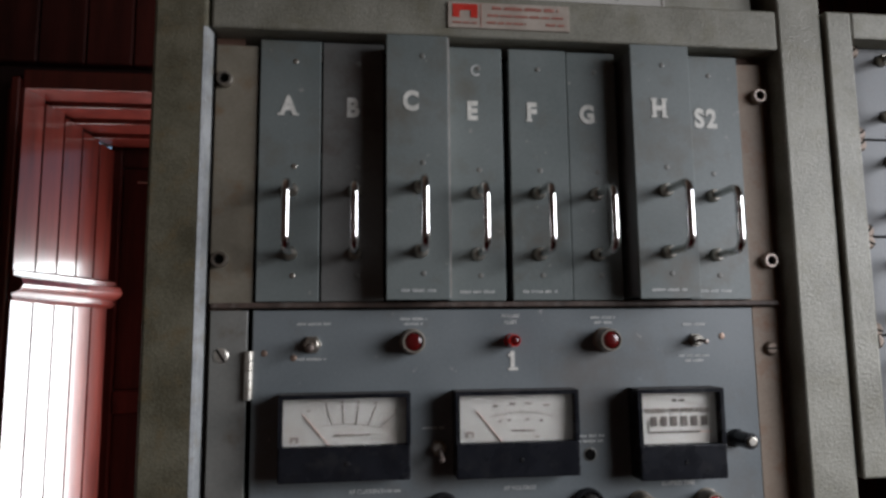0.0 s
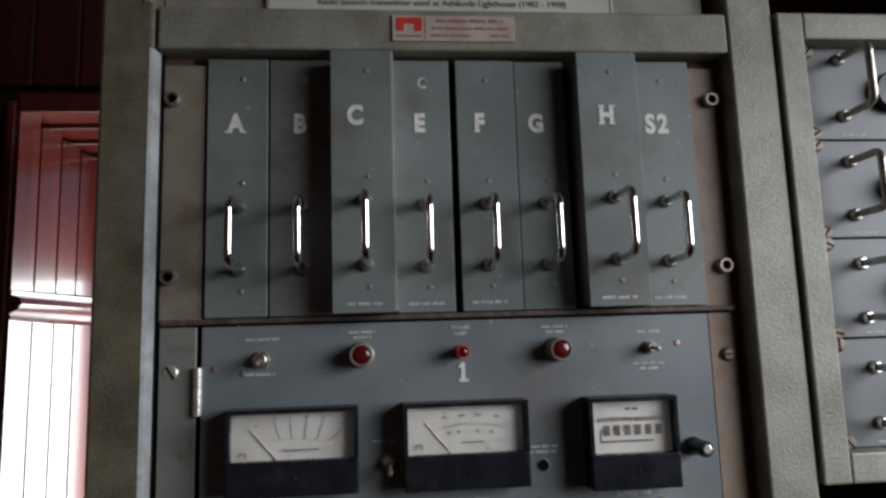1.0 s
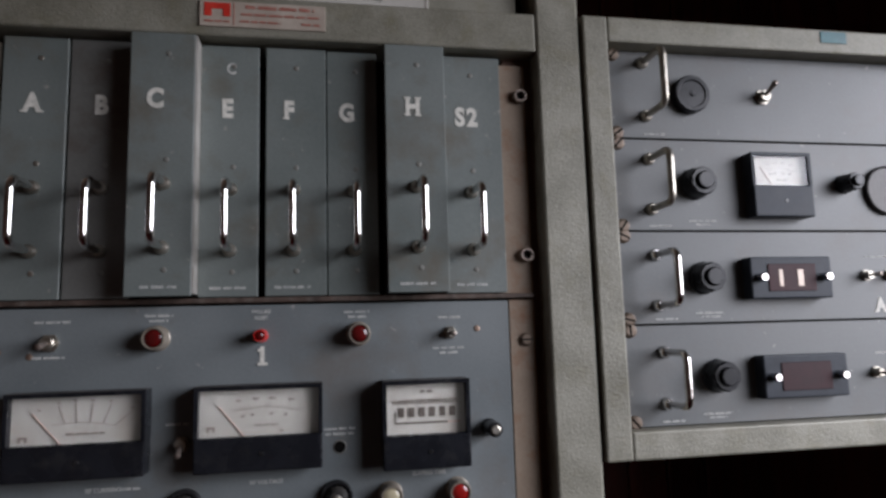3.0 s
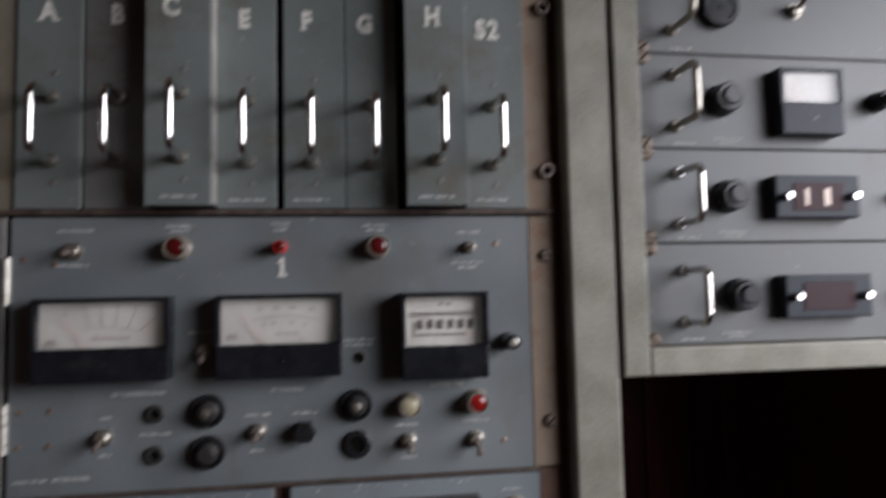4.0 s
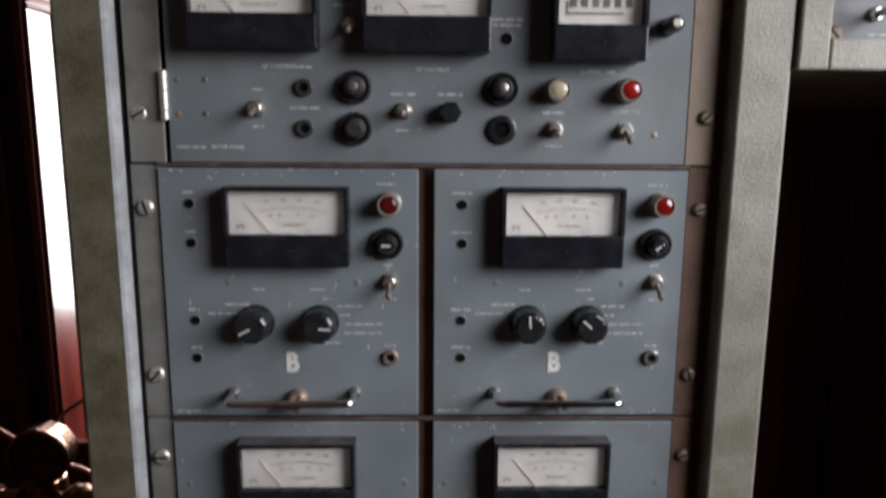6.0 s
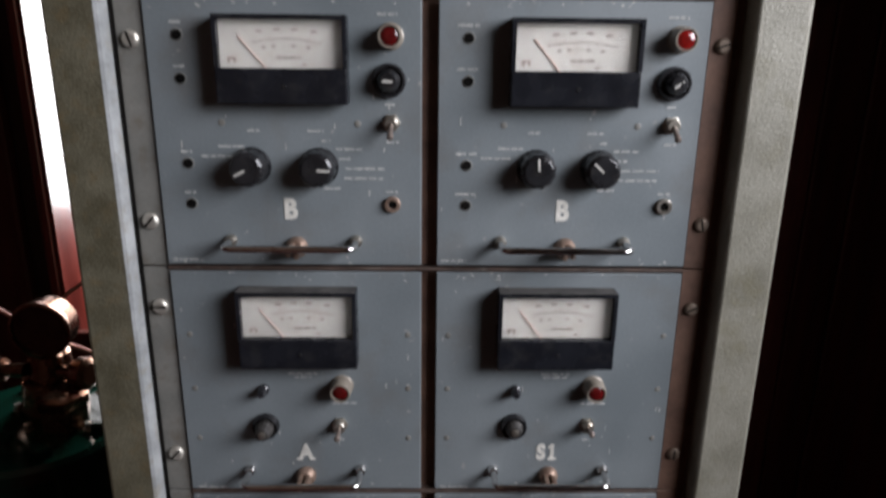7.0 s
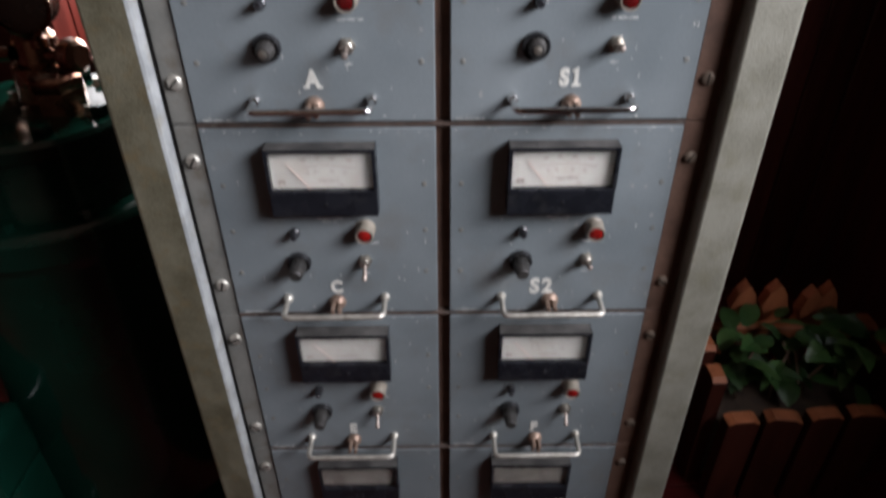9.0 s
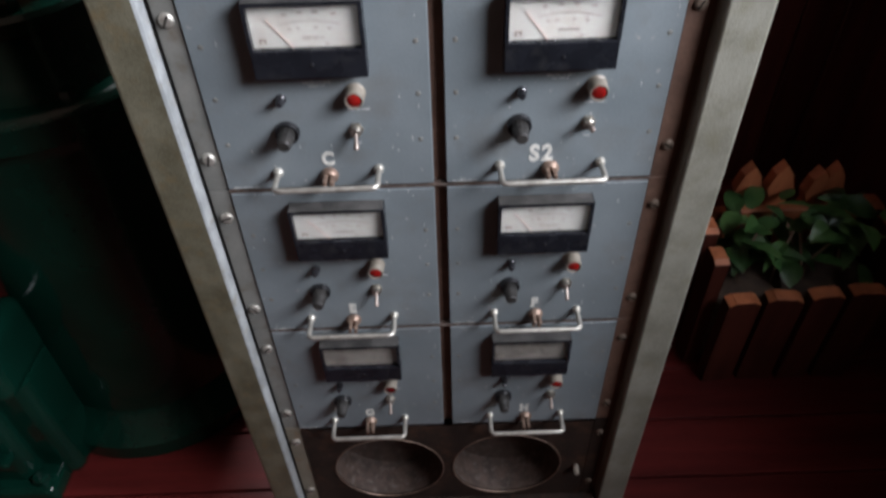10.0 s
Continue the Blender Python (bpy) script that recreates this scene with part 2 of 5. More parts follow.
# Dark copy of the picket wood for faces turned away from the light.
SHADEPICKET = surface("shaded_picket_wood", ((0.034, 0.0085, 0.0055), (0.062, 0.016, 0.010)), 0.55, scale=9, grain=90, bump=0.3, stretch=(5, 5, 0.8), island=0.15)
LEAF = surface("leaf_green", ((0.036, 0.100, 0.028), (0.090, 0.165, 0.050)), 0.38, scale=16, grain=120, bump=0.2, island=0.3)
STEM = surface("dry_stem", ((0.10, 0.06, 0.04), (0.18, 0.12, 0.08)), 0.8, scale=30, grain=120)
SOIL = surface("dry_soil", ((0.035, 0.022, 0.015), (0.07, 0.045, 0.03)), 0.9, scale=40, grain=200, bump=0.8)
PAPER = surface("laminated_white_paper", ((0.46, 0.44, 0.40), (0.54, 0.52, 0.48)), 0.22, scale=12, grain=200, bump=0.05, coat=0.7)
TEXTINK = surface("green_black_print", ((0.085, 0.105, 0.085), (0.12, 0.14, 0.115)), 0.5, scale=60, grain=300, bump=0.0)
PLATE = surface("cream_enamelled_plate", ((0.36, 0.30, 0.25), (0.46, 0.40, 0.34)), 0.35, scale=40, grain=300, bump=0.05, coat=0.3)
PLATERED = surface("plate_red_enamel", ((0.45, 0.028, 0.018), (0.58, 0.045, 0.03)), 0.35, scale=60, grain=300, bump=0.02)
PLATEPINK = surface("plate_red_print", ((0.36, 0.13, 0.10), (0.44, 0.19, 0.15)), 0.4, scale=60, grain=300, bump=0.02)
TEAL = surface("teal_tape", ((0.015, 0.10, 0.12), (0.03, 0.16, 0.18)), 0.4, scale=40, grain=300)
MESH = surface("grey_wire_gauze", ((0.050, 0.048, 0.048), (0.085, 0.082, 0.080)), 0.5, metal=0.6, scale=80, grain=300)
TUBE = surface("dull_copper_tube", ((0.36, 0.16, 0.13), (0.50, 0.25, 0.20)), 0.35, metal=0.8, scale=40, grain=300)
GROOVE = surface("groove_shadow_wood", ((0.020, 0.005, 0.004), (0.03, 0.008, 0.006)), 0.7, scale=20, grain=90)

for m, level in ((FLOORWOOD, 0.15), (SHADEPICKET, 0.15), (VENTPAINT, 0.2), (GREEN, 0.28), (DARKWOOD, 0.25), (SILLWOOD, 0.2), (HOLESHADE, 0.05), (METERBLACK, 0.3), (SLATE, 0.2), (REDWINDOW, 0.2)):
    m.node_tree.nodes["Principled BSDF"].inputs["Specular IOR Level"].default_value = level

glass, gt, gb = nodes_of("meter_glass")
gb.inputs["Transmission Weight"].default_value, gb.inputs["Roughness"].default_value, gb.inputs["IOR"].default_value = 1.0, 0.04, 1.3
GLASS = glass


# ---- mesh helpers ----
def root_of(ob):
    while ob.parent:
        ob = ob.parent
    return ob


def soften(bm):
    """Rounded edges shade smoothly, while the large flat faces beside them stay flat."""
    for f in bm.faces:
        f.smooth = True
    for e in bm.edges:
        if len(e.link_faces) == 2:
            a, b = (f.calc_area() for f in e.link_faces)
            turn = e.calc_face_angle(0)
            e.smooth = not (turn > radians(38) or (turn > radians(6) and max(a, b) > 5 * min(a, b)))


def part(name, bm, mat, parent, label="", smooth=True):
    me = bpy.data.meshes.new(name)
    base = root_of(parent).location
    bmesh.ops.translate(bm, vec=-Vector(base), verts=bm.verts)
    bmesh.ops.recalc_face_normals(bm, faces=bm.faces)
    if smooth:
        soften(bm)
    bm.to_mesh(me)
    bm.free()
    me.materials.append(mat)
    ob = new(name, me)
    ob.parent = parent
    if label:
        ob["label"] = label
    return ob


def thing(name, at, label, category, group="", kind=""):
    ob = new(name)
    ob.location = at
    ob.empty_display_size = 0.02
    return tagged(ob, label, category, group, kind)


def single(name, bm, mat, label="", category="", group="", kind="", smooth=True):
    me = bpy.data.meshes.new(name)
    bmesh.ops.recalc_face_normals(bm, faces=bm.faces)
    if smooth:
        soften(bm)
    bm.to_mesh(me)
    bm.free()
    me.materials.append(mat)
    return tagged(new(name, me), label, category, group, kind)


def box(bm, x0, x1, y0, y1, z0, z1, bevel=0.0, seg=1):
    b = bmesh.new()
    bmesh.ops.create_cube(b, size=1)
    bmesh.ops.scale(b, vec=(x1 - x0, y1 - y0, z1 - z0), verts=b.verts)
    bmesh.ops.translate(b, vec=((x0 + x1) / 2, (y0 + y1) / 2, (z0 + z1) / 2), verts=b.verts)
    if bevel:
        bmesh.ops.bevel(b, geom=list(b.edges), offset=bevel, segments=seg, profile=0.5, affect="EDGES")
    return merge(bm, b)


def merge(bm, b, m=None):
    if m is not None:
        bmesh.ops.transform(b, matrix=m, verts=b.verts)
    me = bpy.data.meshes.new("tmp")
    b.to_mesh(me)
    b.free()
    bm.from_mesh(me)
    bpy.data.meshes.remove(me)
    return bm


def lathe(bm, profile, at, axis=(0, -1, 0), seg=20, flute=0.0, teeth=0):
    """Turns (distance along the axis, radius) pairs round the axis from the place at."""
    b = bmesh.new()
    rings = []
    for d, r in profile:
        ring = []
        for k in range(seg):
            a = 2 * math.pi * k / seg
            rr = r * (1 - flute * (0.5 + 0.5 * math.cos(teeth * a))) if teeth else r
            ring.append(b.verts.new((rr * math.cos(a), rr * math.sin(a), d)))
        rings.append(ring)
    for p, q in zip(rings, rings[1:]):
        for k in range(seg):
            b.faces.new((p[k], p[(k + 1) % seg], q[(k + 1) % seg], q[k]))
    b.faces.new(rings[0])
    b.faces.new(rings[-1])
    turn = Vector((0, 0, 1)).rotation_difference(Vector(axis)).to_matrix().to_4x4()
    return merge(bm, b, Matrix.Translation(at) @ turn)


def tube(bm, points, r, seg=10, flat=1.0):
    """A rod of radius r along the points."""
    pts = [Vector(p) for p in points]
    rings, up = [], None
    for i, p in enumerate(pts):
        d = (pts[min(i + 1, len(pts) - 1)] - pts[max(i - 1, 0)]).normalized()
        if up is None:
            up = d.orthogonal().normalized()
        up = (up - d * up.dot(d)).normalized()
        side = d.cross(up)
        rings.append([bm.verts.new(p + r * (math.cos(2 * math.pi * k / seg) * up + flat * math.sin(2 * math.pi * k / seg) * side)) for k in range(seg)])
    for a, b in zip(rings, rings[1:]):
        for k in range(seg):
            bm.faces.new((a[k], a[(k + 1) % seg], b[(k + 1) % seg], b[k]))
    bm.faces.new(rings[0])
    bm.faces.new(rings[-1])
    return bm


def bow(a, b, out, corner, n=5):
    """Points of a U-shaped handle from foot a to foot b, standing out by out with rounded corners."""
    a, b, o = Vector(a), Vector(b), Vector(out)
    u, along = o.normalized(), (b - a).normalized()
    pts = [a]
    for foot, d in ((a, along), (b, -along)):
        c = foot + o - u * corner + d * corner
        arc = [c + corner * (math.sin(t) * u - math.cos(t) * d) for t in (math.pi / 2 * k / n for k in range(n + 1))]
        pts += arc if foot is a else arc[::-1]
    return pts + [b]


FONT_CACHE = {}


def text_bm(s, size, x, z, y, bold=0.0, depth=0.0006, wide=1.0):
    """Raised lettering, centred on (x, z), whose back lies at y and which faces -y."""
    key = (s, size, bold, depth)
    if key not in FONT_CACHE:
        cu = bpy.data.curves.new("lettering", "FONT")
        cu.body, cu.size, cu.align_x, cu.align_y, cu.extrude, cu.offset, cu.resolution_u = s, size, "CENTER", "CENTER", depth / 2, bold, 4
        cu.space_character = 1.22 if len(s) == 2 else 1.0
        ob = new("lettering", cu)
        dg = bpy.context.evaluated_depsgraph_get()
        dg.update()
        FONT_CACHE[key] = bpy.data.meshes.new_from_object(ob.evaluated_get(dg))
        bpy.data.objects.remove(ob)
        bpy.data.curves.remove(cu)
    bm = bmesh.new()
    bm.from_mesh(FONT_CACHE[key])
    bmesh.ops.transform(bm, matrix=Matrix.Translation((x, y - depth / 2, z)) @ pose(0, 0, 0, 90, 0, 0) @ Matrix.Diagonal((wide, 1, 1, 1)), verts=bm.verts)
    return bm


dice = random.Random(7)


def bars(bm, x, z, width, height, y, lines=1, gap=None, align=0):
    """Unreadable small print: rows of short bars, centred on (x, z)."""
    gap = gap or height * 1.9
    for k in range(lines):
        w = width * (1 if k == 0 else dice.uniform(0.55, 0.9))
        x0 = x - width / 2 if align < 0 else x - w / 2
        at, end = x0, x0 + w
        while at < end - height * 0.3:
            word = min(dice.uniform(2.0, 5.5) * height, end - at)
            letter = at
            while letter < at + word - height * 0.2:
                lw = min(height * dice.uniform(0.5, 0.75), at + word - letter)
                box(bm, letter, letter + lw * 0.8, y - 0.0004, y + 0.0002, z - k * gap - height / 2, z - k * gap + height * dice.uniform(0.25, 0.5))
                letter += lw * 1.08
            at += word + height * 0.7
    return bm


def caption(th, x, z, width, lines=1, height=0.0022, y=0.0, mat=None, align=0):
    return tagged(part("caption", bars(bmesh.new(), x, z, width, height, y, lines, align=align), mat or FAINT, th, "faded white small print", smooth=False), kind="stuff")


# ---- panel hardware; f is the y of the panel's face ----
def screw(th, x, z, f, r=0.0052, name="screw", mat=None, angle=None):
    angle = dice.uniform(0, math.pi) if angle is None else angle
    bm = lathe(bmesh.new(), [(0, r), (0.0018, r), (0.0030, r * 0.86), (0.0036, r * 0.6)], (x, f, z), seg=16)
    s = part(name, bm, mat or NICKEL, th)
    sl = bmesh.new()
    box(sl, -r * 0.82, r * 0.82, -0.0004, 0.0004, -r * 0.13, r * 0.13)
    bmesh.ops.transform(sl, matrix=Matrix.Translation((x, f - 0.0034, z)) @ Matrix.Rotation(angle, 4, "Y"), verts=sl.verts)
    part("slot", sl, HOLESHADE, s, smooth=False)
    return s


def rivet(th, x, z, f, r=0.0024, mat=None):
    return part("rivet", lathe(bmesh.new(), [(0, r), (0.0003, r), (0.0007, r * 0.6)], (x, f, z), seg=10), mat or EARGREY, th)


def toggle(th, x, z, f, drop=22, size=1.0):
    size *= 1.14
    bm = lathe(bmesh.new(), [(0, 0.0066 * size), (0.0022, 0.0066 * size), (0.0024, 0.0062 * size)], (x, f, z), seg=6)
    lathe(bm, [(0.002, 0.0048 * size), (0.0075, 0.0048 * size), (0.0082, 0.0040 * size)], (x, f, z), seg=14)
    s = part("toggle_switch", bm, NICKEL, th)
    d = Vector((0, -math.cos(radians(drop)), -math.sin(radians(drop))))
    lathe(lever := bmesh.new(), [(0, 0.0015 * size), (0.009 * size, 0.0019 * size), (0.0135 * size, 0.0025 * size), (0.0150 * size, 0.0022 * size), (0.0156 * size, 0.0012 * size)],
          Vector((x, f - 0.0065, z)), d, seg=10)
    part("lever", lever, PEWTER, s)
    return s


def lamp(th, x, z, f, lens=None, r=0.0096, name="indicator_lamp", collar=None):
    """A lens set back inside the rim of a stout collar."""
    bm = lathe(bmesh.new(), [(0, r * 1.10), (0.0015, r * 1.10), (0.0022, r), (0.0125, r), (0.0150, r * 0.95), (0.0162, r * 0.90), (0.0162, r * 0.80), (0.0135, r * 0.76)], (x, f, z), seg=24)
    s = part(name, bm, collar or CREAM, th, "cream collar with red lens")
    part("lens", lathe(bmesh.new(), [(0.0130, r * 0.77), (0.0148, r * 0.74), (0.0160, r * 0.55), (0.0165, r * 0.28), (0.0166, r * 0.05)], (x, f, z), seg=18), lens or REDLENS, s)
    return s


def fuse_knob(th, x, z, f, r=0.0112, depth=0.017, tip=None, cap_mat=None):
    r *= 1.12
    bm = lathe(bmesh.new(), [(0, r), (0.0045, r * 0.98), (0.0060, r * 0.92), (0.0060, r * 0.80), (0.0030, r * 0.76)], (x, f, z), seg=26)
    s = part("fuse_holder", bm, BLACK, th)
    cap = lathe(bmesh.new(), [(0.002, r * 0.70), (depth * 0.55, r * 0.68), (depth * 0.62, r * 0.60), (depth - 0.0015, r * 0.54), (depth, r * 0.44)], (x, f, z), seg=28, flute=0.07, teeth=14)
    part("cap", cap, cap_mat or DUSTBLACK, s, "black fuse cap")
    if tip:
        part("tip", lathe(bmesh.new(), [(depth - 0.001, r * 0.30), (depth + 0.0012, r * 0.28), (depth + 0.0018, r * 0.15)], (x, f, z), seg=12), tip, s)
    return s


def selector(th, x, z, f, angle, r=0.0152, depth=0.021):
    bm = lathe(bmesh.new(), [(0, r * 1.04), (0.003, r * 1.04), (0.004, r)], (x, f, z), seg=30)
    lathe(bm, [(0.003, r), (depth - 0.003, r * 0.93), (depth - 0.001, r * 0.86), (depth, r * 0.74)], (x, f, z), seg=48, flute=0.045, teeth=12)
    s = part("selector_knob", bm, BLACK, th, "black fluted selector knob")
    ln = bmesh.new()
    box(ln, -0.0007, 0.0007, -0.0004, 0.0004, 0.001, r * 0.72)
    bmesh.ops.transform(ln, matrix=Matrix.Translation((x, f - depth - 0.0002, z)) @ Matrix.Rotation(angle, 4, "Y"), verts=ln.verts)
    part("pointer_line", ln, INK, s, smooth=False)
    return s


def jack(th, x, z, f, r=0.0062, mat=None):
    bm = lathe(bmesh.new(), [(0, r), (0.003, r), (0.0036, r * 0.9), (0.0036, r * 0.55), (0.001, r * 0.5)], (x, f, z), seg=16)
    s = part("jack_socket", bm, mat or NICKEL, th)
    part("bore", lathe(bmesh.new(), [(0.0012, r * 0.5), (0.0018, r * 0.46)], (x, f, z), seg=14), HOLESHADE, s)
    return s


def test_hole(th, x, z, f, r=0.0040):
    s = part("test_point", lathe(bmesh.new(), [(0, r * 1.22), (0.0004, r * 1.20), (0.0007, r * 1.08), (0.0007, r * 0.9)], (x, f, z), seg=18), EARGREY, th, "small dark test hole with a pale rim")
    part("bore", lathe(bmesh.new(), [(0.0006, r), (0.0011, r * 0.96)], (x, f, z), seg=16), HOLESHADE, s)
    return s


def handle(th, a, b, out, r=0.0034, mat=None, corner=0.008):
    s = part("handle", tube(bmesh.new(), bow(a, b, out, corner), r, 12), mat or CHROME, th, "worn chrome bow handle")
    u = Vector(out).normalized()
    for foot in (a, b):
        part("ferrule", lathe(bmesh.new(), [(0, r * 1.75), (0.003, r * 1.75), (0.0055, r * 1.25)], foot, u, seg=14), mat or NICKEL, s)
    return s


def fastener(th, x, z, f):
    bm = lathe(bmesh.new(), [(0, 0.0092), (0.003, 0.0092), (0.0042, 0.0084), (0.0060, 0.0078), (0.0075, 0.0062)], (x, f, z), seg=24)
    s = part("captive_fastener", bm, BRASSY, th, "browned slotted captive screw")
    turn = Matrix.Translation((x, f, z)) @ Matrix.Rotation(dice.uniform(-0.5, 0.5), 4, "Y")
    for side in (-1, 1):
        prong = bmesh.new()
        x0, x1 = sorted((side * 0.0013, side * 0.0056))
        box(prong, x0, x1, -0.0205, -0.006, -0.0048, 0.0048, 0.0012, 2)
        bmesh.ops.transform(prong, matrix=turn, verts=prong.verts)
        part("prong", prong, BRASSY, s)
    return s


def meter(th, x0, x1, z0, z1, zf, f, depth=0.018, kind="arc", lip=0.0032, paper=None, case_mat=None):
    """A panel meter: black case with a deep lower block, cream dial, scale and needle, behind a clear pane."""
    black = case_mat or METERBLACK
    bm = bmesh.new()
    y0 = f - depth
    box(bm, x0, x1, y0, f, z0, zf, 0.0012, 2)
    bz = bmesh.new()
    ring = [(x0, zf), (x0, z1), (x1, z1), (x1, zf), (x1 - lip, zf), (x1 - lip, z1 - lip), (x0 + lip, z1 - lip), (x0 + lip, zf)]
    fr, bk = ([bz.verts.new((px, py, pz)) for px, pz in ring] for py in (y0 + 0.0003, f))
    bz.faces.new(fr)
    bz.faces.new(bk)
    for k in range(8):
        bz.faces.new((fr[k], fr[(k + 1) % 8], bk[(k + 1) % 8], bk[k]))
    case = part("meter", bm, black, th, "rectangular black panel meter with cream dial")
    part("bezel", bz, black, case, smooth=False)
    part("dusty_top", box(bmesh.new(), x0 + 0.0006, x1 - 0.0006, y0 + 0.0010, f - 0.0006, z1 - 0.0002, z1 + 0.0003), METERDUST, case, "dusty upper face", smooth=False)
    fy = f - depth * 0.58
    part("dial", box(bmesh.new(), x0 + lip - 0.001, x1 - lip + 0.001, fy, fy + 0.001, zf - 0.001, z1 - lip + 0.001), paper or DIAL, case, smooth=False)
    cx, h, w = (x0 + x1) / 2, z1 - lip - zf, x1 - x0 - 2 * lip
    left = x0 + lip
    ink = bmesh.new()
    yi = fy - 0.0003

    def line(p, q, r):
        tube(ink, [(left + w * u, yi, zf + h * v) for u, v in (p, q)], r, 5)

    def emblem(u, v):
        ex, ez = left + w * u, zf + h * v
        box(ink, ex, ex + 0.0064, yi - 0.0003, yi, ez + 0.0026, ez + 0.0044)
        for e in (ex, ex + 0.0046):
            box(ink, e, e + 0.0018, yi - 0.0003, yi, ez, ez + 0.0027)

    if kind == "counter":
        bars(ink, cx + 0.001, zf + h * 0.84, w * 0.16, 0.0020, yi)
        for k in range(6):
            xk = cx + 0.001 + (k - 2.5) * w * 0.130
            box(ink, xk - w * 0.038, xk + w * 0.038, yi - 0.0004, yi, zf + h * 0.335, zf + h * 0.525)
        box(ink, cx - w * 0.38, cx + w * 0.28, yi - 0.0003, yi, zf + h * 0.20, zf + h * 0.235)
        box(red := bmesh.new(), cx + w * 0.28, cx + w * 0.44, yi - 0.0003, yi, zf + h * 0.2, zf + h * 0.23)
        part("red_mark", red, NEEDLE, case, smooth=False)
        box(ink, cx - w * 0.39, cx - w * 0.377, yi - 0.0003, yi, zf + h * 0.2, zf + h * 0.44)
        title = text_bm("ELAPSED TIME INDICATOR", 0.0054, cx, zf + h * 0.635, yi, wide=0.86)
        part("dial_title", title, SCALE_INK, case, smooth=False)
    elif kind == "fan":
        feet = [(0.30, 0.40), (0.40, 0.43), (0.49, 0.44), (0.59, 0.43), (0.69, 0.40), (0.78, 0.34)]
        tops = [(0.205, 0.66), (0.350, 0.80), (0.478, 0.84), (0.612, 0.83), (0.752, 0.80), (0.915, 0.64)]
        for p, q in zip(feet[1:], tops[1:]):
            line(p, q, 0.00040)
        for p, q in zip(feet, feet[1:]):
            line(p, q, 0.00022)
        for u, v in tops:
            bars(ink, left + w * u, zf + h * (v + 0.07), 0.0026, 0.0015, yi)
        bars(ink, left + w * 0.56, zf + h * 0.20, w * 0.30, 0.0017, yi)
        emblem(0.055, 0.06)
    else:
        def arc(u, top, sag):
            return top - sag * ((u - 0.54) / 0.30) ** 2
        for k in range(24):
            u0, u1 = 0.27 + 0.56 * k / 24, 0.27 + 0.56 * (k + 1) / 24
            line((u0, arc(u0, 0.60, 0.11)), (u1, arc(u1, 0.60, 0.11)), 0.00024)
        for k in range(29):
            u = 0.27 + 0.56 * k / 28
            line((u, arc(u, 0.60, 0.11)), (u + (u - 0.54) * 0.03, arc(u, 0.60, 0.11) + (0.085 if k % 7 == 0 else 0.045)), 0.00014)
        for u in (0.33, 0.47, 0.61, 0.77):
            bars(ink, left + w * u, zf + h * (arc(u, 0.80, 0.08)), 0.0050, 0.0020, yi)
        for u in (0.36, 0.44, 0.60, 0.72):
            bars(ink, left + w * u, zf + h * arc(u, 0.46, 0.09), 0.0026, 0.0022, yi)
        bars(ink, left + w * 0.56, zf + h * 0.22, w * 0.20, 0.0017, yi)
        line((0.665, 0.08), (0.700, 0.08), 0.0007)
        emblem(0.060, 0.10)
    if kind != "counter" and not paper:
        base, tip = (0.37, 0.0), (0.155, 0.66)
        part("needle", tube(bmesh.new(), [(left + w * u, fy - 0.0008, zf + h * v) for u, v in (base, tip)], 0.0005, 6), NEEDLE, case)
    part("scale", ink, DIALINK if kind == "counter" else SCALE_INK, case, smooth=False)
    lathe(adj := bmesh.new(), [(0, 0.0020), (0.0005, 0.0017)], (cx + 0.002, y0, (z0 + zf) / 2), seg=12)
    part("zero_screw", adj, BLACK, case)
    pane = part("pane", box(bmesh.new(), x0 + lip - 0.0006, x1 - lip + 0.0006, y0 + 0.0016, y0 + 0.0024, zf - 0.0006, z1 - lip + 0.0006), GLASS, case, smooth=False)
    pane.visible_shadow = False
    return case


def letter(th, s, x, z, f, size=0.0235, mat=None, bold=0.0011):
    bm = text_bm(s, size * 0.93, x, z, f, bold, 0.0005, 0.84)
    if s.endswith("1"):
        cx = max(v.co.x for v in bm.verts) - 0.0012
        z0, z1 = min(v.co.z for v in bm.verts), max(v.co.z for v in bm.verts)
        box(bm, cx - 0.0042, cx + 0.0038, f - 0.0007, f, z0, z0 + 0.0024)
        box(bm, cx - 0.0042, cx, f - 0.0007, f, z1 - 0.0044, z1 - 0.0022)
    foot = {"A": "bB", "H": "bBtT", "F": "b"}.get(s, "")
    lx, hx = min(v.co.x for v in bm.verts), max(v.co.x for v in bm.verts)
    lz, hz = min(v.co.z for v in bm.verts), max(v.co.z for v in bm.verts)
    for c in foot:
        mx = lx + 0.0015 if c in "bt" else hx - 0.0015
        mz = lz + 0.0009 if c in "bB" else hz - 0.0009
        box(bm, mx - 0.0027, mx + 0.0027, f - 0.0007, f, mz - 0.0009, mz + 0.0009)
    return part("letter", bm, mat or INK, th, "stencilled white letter", smooth=False)


# ---- the room ----
FLOOR_Z = 0.0
BACK_Y = 0.945
X0, X1, Y0, TOP = -2.2, 1.62, -2.6, 2.75
room_floor = single("floor", box(bmesh.new(), X0 - 0.1, X1 + 0.1, Y0 - 0.1, 1.5, -0.12, -0.022), GROOVE, "dark red varnished floorboards", "floor", kind="structure", smooth=False)
ceiling = single("ceiling", box(bmesh.new(), X0 - 0.1, X1 + 0.1, Y0 - 0.1, 1.5, TOP, TOP + 0.1), PLASTER, "dim brown painted ceiling", "ceiling", kind="structure", smooth=False)
